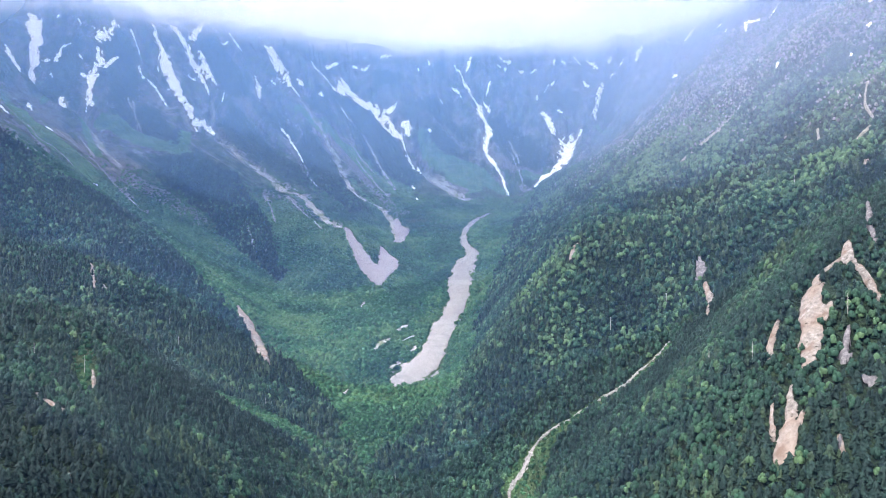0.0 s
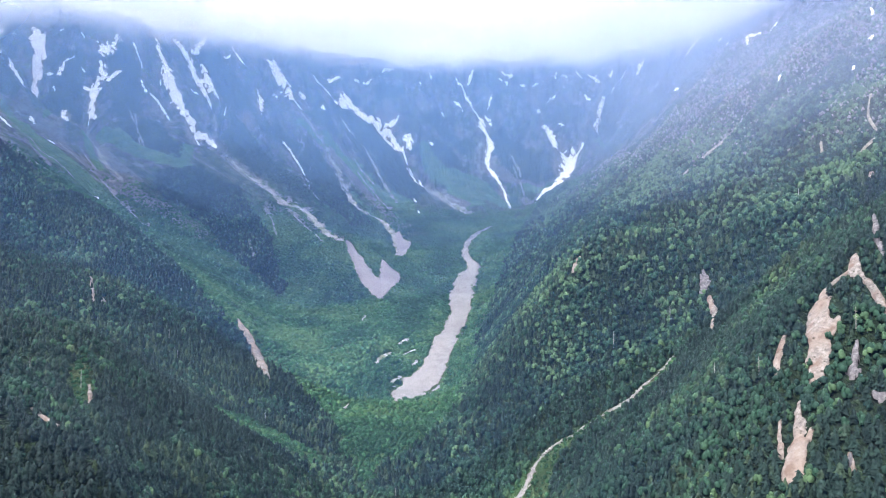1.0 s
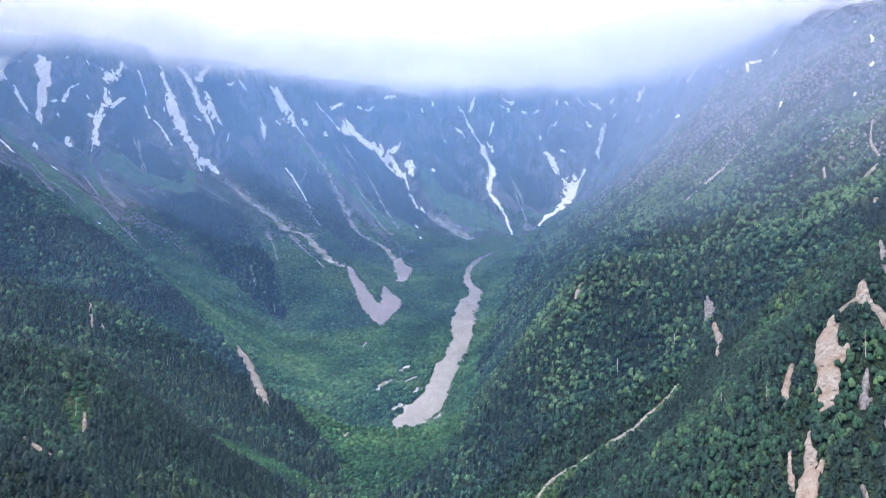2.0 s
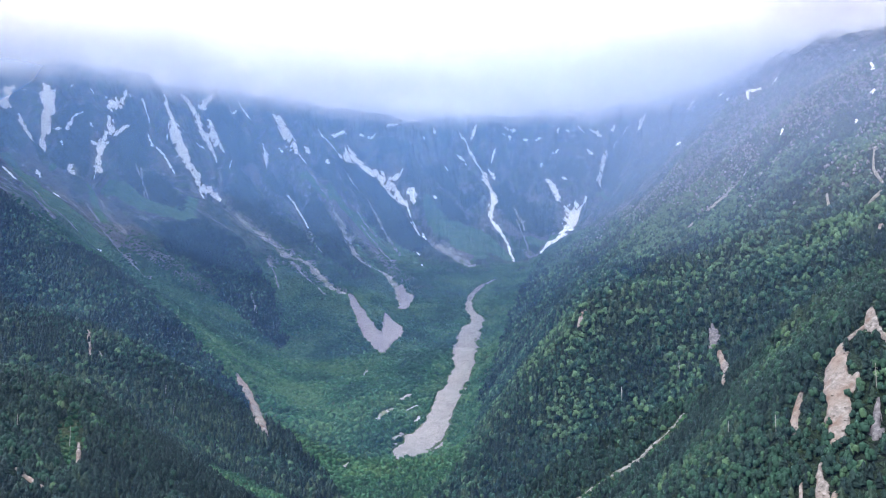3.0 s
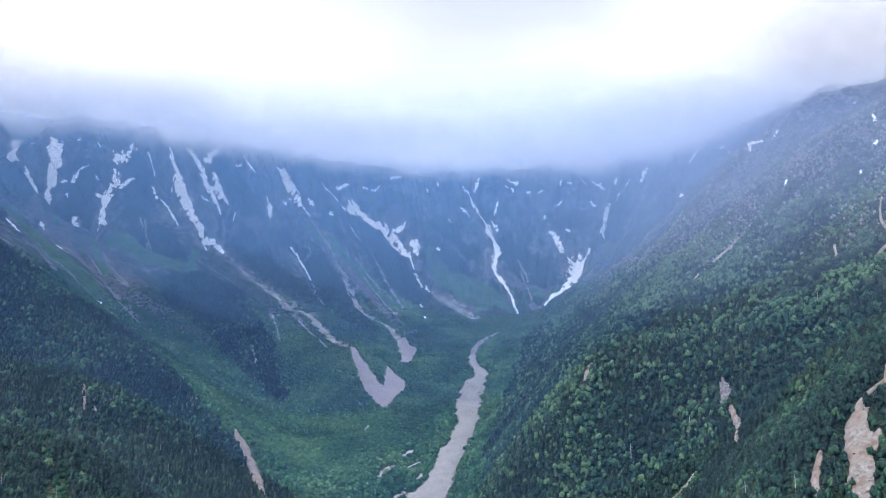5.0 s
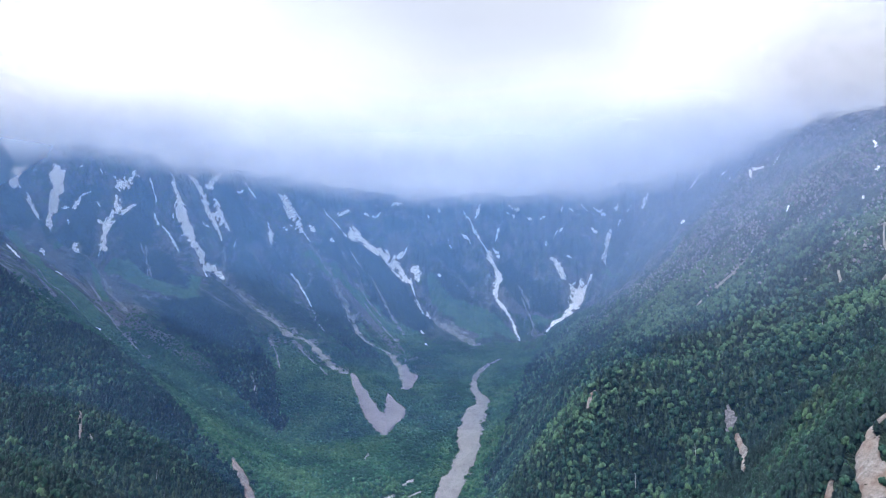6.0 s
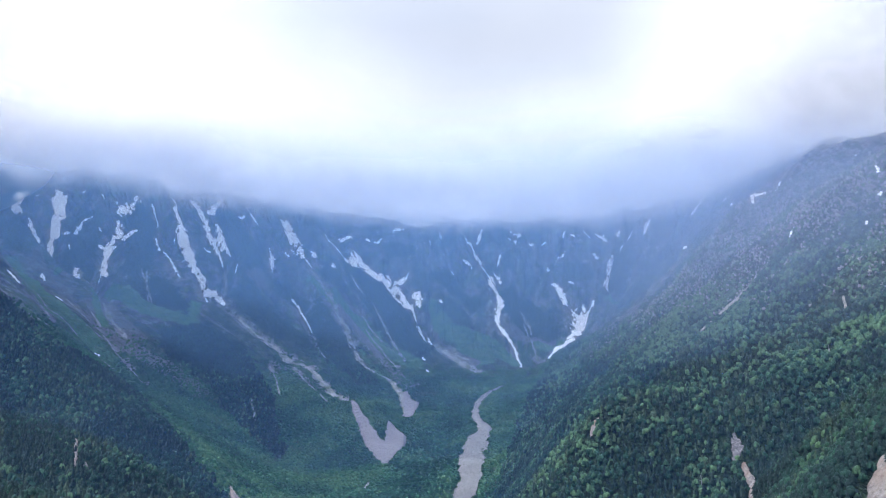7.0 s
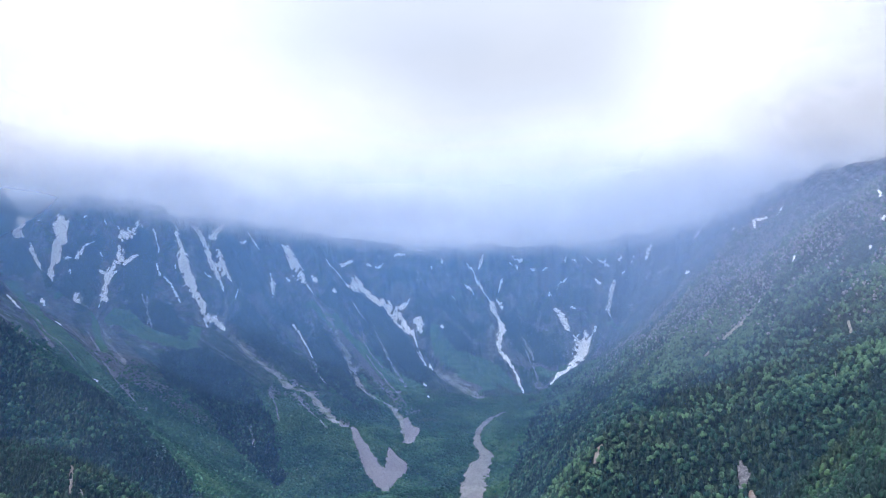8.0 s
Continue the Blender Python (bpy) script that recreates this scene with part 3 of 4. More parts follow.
snow_patch((-1263, 2530, 8), (-1253, 2526, 8))
snow_patch((-1210, 2427, 11), (-1199, 2423, 8))
snow_patch((-1140, 1853, 6), (-1120, 1850, 7), (-1094, 1839, 6))
snow_patch((-1241, 2308, 5), (-1224, 2287, 4))
snow_patch((-865, 2952, 7), (-836, 2938, 9), (-805, 2919, 7))
snow_patch((-870, 2867, 9), (-854, 2895, 11))
snow_patch((-773, 2579, 6), (-772, 2558, 6))
snow_patch((-668, 2843, 9), (-641, 2802, 7))
snow_patch((-463, 2752, 13), (-453, 2738, 8))
snow_patch((-398, 2842, 7), (-361, 2788, 9))
snow_patch((-53, 2756, 9), (-46, 2750, 9))
snow_patch((-272, 3189, 20), (-231, 3248, 20))
snow_patch((-197, 3311, 13), (-145, 3322, 13))
snow_patch((-387, 3134, 15), (-373, 3140, 12))
snow_patch((-350, 3138, 12), (-321, 3114, 12))
snow_patch((-65, 3277, 10), (-62, 3256, 10))
snow_patch((-109, 3223, 7), (-106, 3202, 5))
snow_patch((49, 3313, 10), (61, 3245, 15), (80, 3216, 20), (88, 3205, 12), (100, 3128, 10), (115, 3080, 10), (136, 3080, 12), (149, 3065, 14), (150, 2998, 23), (159, 2906, 29), (174, 2873, 27), (178, 2798, 26), (166, 2756, 30), (155, 2722, 29), (166, 2702, 21), (186, 2668, 19), (199, 2635, 16), (215, 2597, 18), (226, 2479, 23))
snow_patch((121, 3282, 20), (115, 3254, 25), (104, 3249, 18))
snow_patch((39, 3153, 12), (56, 3117, 14), (76, 3080, 10))
snow_patch((-12, 3001, 9), (-2, 2995, 7))
snow_patch((203, 3141, 12), (188, 3104, 10), (183, 3093, 5))
snow_patch((170, 3055, 12), (187, 3025, 16), (191, 2989, 9))
snow_patch((244, 3240, 10), (257, 3251, 10))
snow_patch((259, 3297, 10), (277, 3295, 10))
snow_patch((287, 3295, 15), (302, 3283, 18))
snow_patch((277, 3266, 13), (277, 3246, 10))
snow_patch((338, 3244, 10), (354, 3230, 10))
snow_patch((390, 3216, 7), (407, 3191, 7))
snow_patch((493, 3219, 7), (484, 3198, 7))
snow_patch((517, 3184, 12), (533, 3193, 12))
snow_patch((589, 3260, 13), (608, 3231, 15))
snow_patch((647, 3287, 10), (671, 3253, 13), (670, 3160, 10))
snow_patch((720, 3131, 12), (703, 3106, 10))
snow_patch((770, 3116, 5), (751, 3105, 7))
snow_patch((706, 3037, 7), (689, 3019, 7))
snow_patch((604, 3107, 19), (610, 3068, 12))
snow_patch((654, 2991, 16), (630, 2937, 20), (602, 2877, 16))
snow_patch((598, 2870, 20), (582, 2843, 20), (581, 2897, 11))
snow_patch((473, 3111, 10), (453, 3085, 7), (430, 3096, 7))
snow_patch((398, 3061, 14), (386, 3022, 7))
snow_patch((461, 2920, 11), (475, 2911, 9))
snow_patch((397, 2943, 23), (414, 2912, 34), (424, 2865, 27), (426, 2829, 21), (441, 2824, 25), (462, 2826, 29))
snow_patch((558, 2817, 15), (544, 2851, 24), (532, 2839, 25), (527, 2799, 37), (517, 2829, 50), (500, 2826, 66), (463, 2719, 56), (434, 2647, 39), (403, 2608, 31), (361, 2600, 28), (326, 2563, 16), (306, 2547, 10))
snow_patch((501, 2863, 11), (503, 2847, 17))
# the main snow fields, slides and beds
snow_patch((-1445, 2553, 28), (-1391, 2483, 45), (-1370, 2462, 45), (-1357, 2429, 35), (-1318, 2348, 30), (-1313, 2327, 25), (-1308, 2311, 38), (-1288, 2270, 37))
snow_patch((-1418, 2364, 9), (-1386, 2332, 17), (-1364, 2318, 25), (-1342, 2315, 21), (-1319, 2306, 19))
snow_patch((-1569, 2581, 24), (-1503, 2435, 41), (-1494, 2402, 31), (-1465, 2395, 13))
snow_patch((-1257, 2460, 9), (-1273, 2430, 13), (-1269, 2359, 21), (-1291, 2359, 26))
snow_patch((-1186, 2510, 31), (-1178, 2492, 31), (-1164, 2480, 26))
snow_patch((-1111, 2489, 13), (-1130, 2481, 26), (-1145, 2471, 19))
snow_patch((-1161, 2475, 17), (-1152, 2415, 30), (-1152, 2390, 33), (-1094, 2251, 16), (-1088, 2224, 8))
snow_patch((-1176, 2378, 8), (-1161, 2385, 15))
snow_patch((-1225, 2551, 18), (-1201, 2546, 31), (-1180, 2544, 31), (-1180, 2578, 27), (-1170, 2594, 18), (-1176, 2648, 14))
snow_patch((-1141, 2668, 12), (-1116, 2642, 11), (-1071, 2575, 7))
snow_patch((-1104, 2776, 19), (-1057, 2691, 23), (-1021, 2646, 32), (-986, 2585, 35), (-967, 2562, 30), (-951, 2542, 38), (-924, 2522, 30), (-898, 2507, 21), (-864, 2486, 21), (-835, 2460, 24), (-802, 2433, 32), (-773, 2402, 28), (-749, 2382, 14))
snow_patch((-850, 2443, 8), (-781, 2318, 8), (-748, 2320, 8), (-715, 2316, 6))
snow_patch((-1037, 2487, 11), (-1013, 2470, 8))
snow_patch((-996, 2466, 8), (-947, 2429, 8), (-902, 2388, 10))
snow_patch((-1050, 2822, 19), (-1001, 2803, 24), (-972, 2788, 23), (-936, 2739, 18), (-901, 2702, 18), (-861, 2648, 13), (-839, 2621, 9))
snow_patch((-960, 2933, 15), (-968, 2871, 24), (-973, 2817, 29))
snow_patch((-927, 2772, 23), (-899, 2735, 32), (-869, 2691, 18), (-840, 2655, 18), (-823, 2644, 13))
snow_patch((-925, 2662, 11), (-910, 2675, 13))
snow_patch((-726, 2992, 25), (-691, 2966, 44), (-662, 2924, 43), (-626, 2867, 37), (-602, 2832, 27), (-568, 2780, 18), (-545, 2765, 9))
snow_patch((-731, 2846, 14), (-712, 2812, 23), (-681, 2709, 11))
snow_patch((-564, 2840, 14), (-544, 2819, 20))
snow_patch((-546, 3046, 15), (-518, 2984, 19), (-480, 2982, 24), (-428, 2903, 21), (-405, 2986, 38), (-379, 3006, 52), (-344, 2969, 33), (-307, 2946, 23), (-271, 2941, 32), (-231, 2877, 27), (-192, 2797, 22), (-161, 2752, 21), (-137, 2702, 17), (-121, 2688, 8))
snow_patch((-415, 3021, 24), (-396, 3022, 38))
snow_patch((-185, 2915, 11), (-193, 2894, 23), (-216, 2906, 32), (-245, 2924, 21))
snow_patch((-155, 2792, 22), (-136, 2771, 37), (-127, 2751, 21))
snow_patch((-138, 2685, 15), (-114, 2672, 19), (-93, 2551, 16))
snow_patch((-94, 2678, 10), (-67, 2546, 12))
snow_patch((-250, 2912, 9), (-227, 2820, 9), (-188, 2767, 9))
snow_patch((-581, 2615, 6), (-520, 2516, 8), (-483, 2459, 12), (-468, 2444, 8))
snow_patch((-1180, 2247, 18), (-1161, 2229, 24), (-1146, 2216, 12))
snow_patch((-1143, 2011, 11), (-1119, 1988, 11))
snow_patch((-493, 3090, 30), (-460, 3093, 25), (-439, 3082, 12))
landslide((266, 481, 3), (262, 473, 8), (258, 466, 8), (258, 456, 4), (258, 446, 4), (257, 437, 5), (256, 428, 5))
landslide((256, 470, 3), (251, 471, 3), (246, 472, 3), (241, 471, 7), (236, 466, 12), (231, 456, 14), (226, 447, 16), (220, 437, 16), (214, 427, 13), (209, 419, 8))
landslide((236, 445, 4), (234, 444, 7), (229, 440, 5))
landslide((196, 411, 3), (192, 404, 4), (187, 392, 6), (182, 382, 9), (176, 375, 10), (173, 370, 12), (170, 366, 8))
landslide((190, 386, 3), (185, 381, 4))
landslide((216, 468, 3), (209, 461, 5), (203, 453, 5), (199, 443, 3))
landslide((184, 408, 3), (178, 396, 3), (173, 382, 3))
landslide((-317, 1124, 8), (-295, 1083, 14), (-280, 1062, 15), (-264, 1035, 16), (-246, 994, 16), (-234, 972, 10))
gravel_bed((134, 2144, 8), (102, 2099, 13), (78, 2021, 16), (58, 1940, 15), (50, 1859, 17), (57, 1775, 23), (70, 1705, 33), (45, 1590, 49), (35, 1481, 48), (30, 1394, 37), (21, 1326, 35), (11, 1289, 38), (-5, 1198, 39), (-20, 1119, 45), (-33, 1081, 54), (-46, 1045, 54), (-66, 1011, 24))
scree_fan((-250, 1865, 12), (-223, 1764, 19), (-198, 1693, 32), (-176, 1636, 38), (-156, 1583, 47), (-139, 1533, 29), (-129, 1500, 7))
scree_fan((-145, 1737, 8), (-131, 1693, 39), (-119, 1649, 46), (-123, 1583, 42), (-127, 1525, 17))
crag((236, 425, 3), (230, 417, 4), (225, 410, 7), (223, 407, 4))
crag((222, 385, 4), (223, 380, 6))
crag((194, 357, 3), (191, 351, 3))
rubble_run((-108, 1138, 6), (-99, 1172, 9), (-88, 1197, 6))
rubble_run((-75, 1230, 6), (-62, 1253, 8))
rubble_run((-67, 1193, 6), (-49, 1210, 9))
rubble_run((-77, 1071, 5), (-67, 1106, 8))
rubble_run((-47, 1110, 6), (-37, 1135, 8))
rubble_run((-152, 1363, 5), (-150, 1397, 7))
rubble_run((-132, 976, 4), (-129, 988, 5))
rubble_run((-30, 759, 3), (-28, 767, 4))


worn = wear_gullies([(entry[0], entry[2]) for entry in PATCHES])
gx, gy = np.meshgrid(GRID_X, GRID_Y)
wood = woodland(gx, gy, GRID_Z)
rib, fine_rib, high = ribs(gx, gy, GRID_Z)
patchy = fbm(gx / 150, gy / 150, 4, 81) - 0.5
rock = smooth(610, 760, GRID_Z + 240 * patchy + 90 * (rib - 0.5))
rock = np.where(gx > 150, smooth(600, 760, GRID_Z + 200 * patchy), rock)
scrub = smooth(0.5, 0.75, rib + 0.9 * (fbm(gx / 60, gy / 60, 4, 83) - 0.5)) * smooth(460, 560, GRID_Z) * smooth(900, 720, GRID_Z) * smooth(1500, 1750, gy)
streak_turn = np.arctan2(gy - 1600, gx - 100)
streak_far = np.hypot(gy - 1600, gx - 100)
streaks = smooth(0.6, 0.8, value_noise(streak_turn * 34 + 1.2 * fbm(gx / 200, gy / 200, 3, 5), streak_far / 420, 91))
rubble = streaks * (1 - scrub) * smooth(480, 600, GRID_Z) * smooth(1500, 1900, gy) * smooth(1000, 760, GRID_Z) * (0.6 - 0.4 * smooth(-350, -600, gx))
rubble = np.maximum(rubble, 0.75 * worn * smooth(0.35, 0.6, fbm(gx / 40, gy / 40, 4, 87)) * smooth(1050, 850, GRID_Z) * smooth(1350, 1500, gy))
chute = smooth(0.34, 0.1, fine_rib + 0.25 * (fbm(gx / 50, gy / 50, 3, 93) - 0.5)) * smooth(600, 720, GRID_Z) * smooth(1150, 1000, GRID_Z) * smooth(1600, 1800, gy) * smooth(500, 300, gx)
rubble = np.maximum(rubble, 0.7 * chute)
scrub = np.maximum(scrub, 0.85 * smooth(0.55, 0.8, rib + 0.5 * (fbm(gx / 45, gy / 45, 4, 95) - 0.5)) * smooth(600, 700, GRID_Z) * smooth(1150, 950, GRID_Z) * smooth(1600, 1900, gy))
scrub = scrub * (1 - worn) * (1 - chute)


def strips(lines):
    """How strongly each place of the ground belongs to strips of (x, y, width)."""
    cover = np.zeros(gx.shape)
    for line in lines:
        line = spaced(np.array(line, float), 8)
        i0, i1 = np.searchsorted(GRID_X, (line[:, 0].min() - 90, line[:, 0].max() + 90))
        j0, j1 = np.searchsorted(GRID_Y, (line[:, 1].min() - 90, line[:, 1].max() + 90))
        cx, cy = gx[j0:j1, i0:i1], gy[j0:j1, i0:i1]
        for px, py, pw in line:
            cover[j0:j1, i0:i1] = np.maximum(cover[j0:j1, i0:i1], smooth(0.95, 0.3, np.hypot(cx - px, cy - py) / pw))
    return cover


MEADOWS = [
    ((-1233, 2014, 31), (-1065, 1856, 43), (-944, 1786, 41), (-833, 1748, 41), (-703, 1655, 46), (-537, 1464, 50), (-428, 1378, 64)),
    ((-1137, 2079, 19), (-1114, 2209, 34), (-892, 1883, 20)),
    ((-1011, 2136, 33), (-876, 2107, 82), (-775, 2101, 65), (-792, 2229, 34)),
    ((-599, 1980, 31), (-502, 1909, 65), (-395, 1829, 85), (-267, 1653, 102)),
    ((-522, 2651, 29), (-407, 2589, 40), (-321, 2566, 60), (-212, 2457, 84), (-121, 2322, 54)),
    ((-315, 2398, 26), (-240, 2227, 38), (-174, 2057, 41)),
    ((-441, 1953, 60), (-338, 1883, 64), (-225, 1687, 78)),
    ((-30, 2630, 41), (68, 2547, 118), (161, 2519, 97)),
    ((-73, 2742, 34), (-9, 2591, 48), (83, 2451, 83)),
    ((306, 2618, 41), (383, 2611, 32)),
    ((606, 2003, 12), (664, 2051, 13)),
    ((576, 2743, 30), (623, 2666, 21)),
]
TALUS = [
    ((-1234, 2120, 16), (-977, 1896, 29), (-838, 1836, 34), (-708, 1810, 70), (-610, 1778, 55)),
    ((-904, 1647, 18), (-721, 1456, 16), (-593, 1339, 15), (-532, 1323, 10)),
    ((-1136, 2239, 35), (-949, 2020, 31), (-810, 1901, 35)),
    ((-491, 2026, 22), (-388, 1979, 21), (-289, 1921, 21)),
    ((-404, 2576, 16), (-310, 2489, 23), (-217, 2330, 29), (-114, 2083, 32)),
    ((-89, 2613, 40), (-27, 2458, 57), (64, 2422, 37)),
    ((154, 2704, 33), (251, 2655, 41), (346, 2627, 24)),
    ((-784, 2735, 42), (-696, 2604, 40)),
    ((-242, 2960, 46), (-190, 2891, 45)),
    ((379, 3139, 73), (441, 3216, 50)),
]
THICKETS = [
    ((-717, 2022, 53), (-625, 1946, 81), (-530, 1865, 78), (-423, 1739, 59)),
    ((-993, 2253, 52), (-926, 2247, 77), (-826, 2180, 57)),
    ((-707, 2452, 102), (-574, 2322, 115), (-444, 2228, 103), (-367, 2185, 51)),
    ((-631, 2633, 69), (-529, 2562, 44)),
    ((-472, 2527, 59), (-367, 2379, 99), (-269, 2196, 75), (-222, 2080, 39)),
    ((-380, 2884, 112), (-258, 2705, 134), (-141, 2500, 105), (-107, 2399, 45)),
    ((-46, 2951, 78), (74, 2775, 52)),
    ((-1226, 2243, 42), (-1136, 2239, 38)),
    ((-1252, 2429, 83), (-1195, 2287, 71)),
    ((-1121, 2541, 87), (-1014, 2323, 61)),
    ((209, 2873, 98), (270, 2731, 93), (324, 2674, 83)),
    ((-880, 2810, 74), (-767, 2689, 92)),
    ((-483, 2762, 51), (-421, 2661, 41)),
    ((607, 2860, 89), (714, 3015, 70)),
    ((31, 2661, 62), (-31, 2752, 43)),
    ((542, 2982, 46), (466, 2943, 55)),
    ((736, 2762, 51), (804, 2762, 51)),
    ((-249, 3027, 70), (-202, 3036, 70)),
    ((-1337, 2182, 51), (-1270, 2061, 38)),
]
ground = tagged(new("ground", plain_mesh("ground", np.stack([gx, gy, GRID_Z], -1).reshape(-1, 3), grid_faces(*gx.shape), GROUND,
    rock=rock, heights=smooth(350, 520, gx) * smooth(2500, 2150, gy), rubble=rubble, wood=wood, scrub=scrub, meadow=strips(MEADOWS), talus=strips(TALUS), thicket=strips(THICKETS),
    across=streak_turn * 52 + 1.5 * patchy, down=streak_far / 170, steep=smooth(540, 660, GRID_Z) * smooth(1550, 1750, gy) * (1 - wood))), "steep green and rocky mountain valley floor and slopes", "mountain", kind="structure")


def draped(name, mat, points, label, category, group, ragged=0.45, lift=0.9, step=5.0, relief=0.5, kind=""):
    """A patch that lies on the ground along a line of (x, y, width); its torn rim is cut out by noise and dips into the ground."""
    line = np.array(points, float)
    seg = np.hypot(*np.diff(line[:, :2], axis=0).T)
    along = np.concatenate([[0], np.cumsum(seg)])
    reach = float(line[:, 2].mean()) * 0.35
    n = max(6, int((along[-1] + 2 * reach) / step) + 1)
    s = np.linspace(-reach, along[-1] + reach, n)
    x, y, w = (np.interp(s, along, line[:, k]) for k in range(3))
    (ax, ay), (bx, by) = (line[1] - line[0])[:2] / seg[0], (line[-1] - line[-2])[:2] / seg[-1]
    over, under = np.maximum(0, s - along[-1]), np.minimum(0, s)
    x, y = x + ax * under + bx * over, y + ay * under + by * over
    for k in range(max(2, int(12 / step))):
        x[1:-1], y[1:-1] = (x[:-2] + 2 * x[1:-1] + x[2:]) / 4, (y[:-2] + 2 * y[1:-1] + y[2:]) / 4
    if name == "snow_patch":
        w = w * 0.85
    if name == "snow_patch" and along[-1] > 45:
        ends = np.minimum(s + reach, along[-1] + reach - s) / (0.3 * along[-1])
        w = w * (0.4 + 0.6 * np.clip(ends, 0, 1))
    tx, ty = np.gradient(x), np.gradient(y)
    size = np.hypot(tx, ty) + 1e-6
    tx, ty = tx / size, ty / size
    seed = int(abs(line[0, 0]) * 7 + abs(line[0, 1]) * 13) % 977
    cols = int(np.clip(w.max() * 1.9 / step, 6, 60)) + 1
    u = np.linspace(-1.7, 1.7, cols)[None, :] * np.ones((n, 1))
    off = u * w[:, None] / 2
    px, py = x[:, None] + ty[:, None] * off, y[:, None] - tx[:, None] * off
    grain = max(step * 1.3, min(8.0, float(w.mean()) * 0.3))
    torn = 0.6 * fbm(off / grain, s[:, None] / (grain * 2.6), 3, seed) + 0.4 * fbm(px / (grain * 3), py / (grain * 3), 3, seed + 9) - 0.5
    if name in ("snow_patch", "landslide_scar"):
        torn = torn + (0.3 if name == "snow_patch" else 0.12) * (value_noise(s[:, None] / 4.5 + off / 9, off / 30, seed + 3) - 0.5)
    past = np.maximum(over, -under)[:, None] / max(reach, 1.0)
    rim = np.hypot(u, past) + ragged * 3.2 * torn
    inside_face = (rim[:-1, :-1] + rim[1:, :-1] + rim[:-1, 1:] + rim[1:, 1:]) / 4 < 1.0
    faces = grid_faces(n, cols)[inside_face.ravel()]
    if not len(faces):
        return None
    pz = ground_at(px, py) + lift * (1 - 1.35 * np.clip(rim, 0, 1.15) ** 5) + lift * relief * (fbm(px / 5, py / 5, 3, seed) - 0.5)
    used, index = np.unique(faces, return_inverse=True)
    me = plain_mesh(name, np.stack([px, py, pz], -1).reshape(-1, 3)[used], index.reshape(-1, 4), mat)
    return tagged(new(name, me), label, category, group, kind)


for entry in PATCHES:
    draped(*entry)


# ---------------------------------------------------------------- trees
def conifer(rng, tiers, sides):
    """Corners and triangles of a fir of height 1: ragged drooping skirts of boughs round a leader."""
    verts, faces = [], []
    for k in range(tiers):
        f = k / tiers
        top, low = min(1.0, 0.2 + 0.8 * (f + 2.3 / tiers)), 0.2 + 0.8 * f - 0.05
        reach = 0.25 * (1 - f) ** 0.55 + 0.02
        c = len(verts)
        verts.append((rng.uniform(-0.01, 0.01), rng.uniform(-0.01, 0.01), top))
        start = rng.uniform(0, 6.3)
        for i in range(sides):
            a = start + 6.2832 * i / sides + rng.uniform(-0.2, 0.2)
            r = reach * (rng.uniform(0.7, 1.45) if i % 2 else rng.uniform(0.35, 0.8))
            verts.append((r * math.cos(a), r * math.sin(a), low + (0.0 if i % 2 else 0.05) + rng.uniform(-0.025, 0.025)))
        faces += [(c, c + 1 + i, c + 1 + (i + 1) % sides) for i in range(sides)]
    return np.array(verts), np.array(faces)


def icosahedron():
    g = 1.618
    v = np.array([(-1, g, 0), (1, g, 0), (-1, -g, 0), (1, -g, 0), (0, -1, g), (0, 1, g), (0, -1, -g), (0, 1, -g), (g, 0, -1), (g, 0, 1), (-g, 0, -1), (-g, 0, 1)]) / 1.902
    f = np.array([(0, 11, 5), (0, 5, 1), (0, 1, 7), (0, 7, 10), (0, 10, 11), (1, 5, 9), (5, 11, 4), (11, 10, 2), (10, 7, 6), (7, 1, 8),
        (3, 9, 4), (3, 4, 2), (3, 2, 6), (3, 6, 8), (3, 8, 9), (4, 9, 5), (2, 4, 11), (6, 2, 10), (8, 6, 7), (9, 8, 1)])
    return v, f


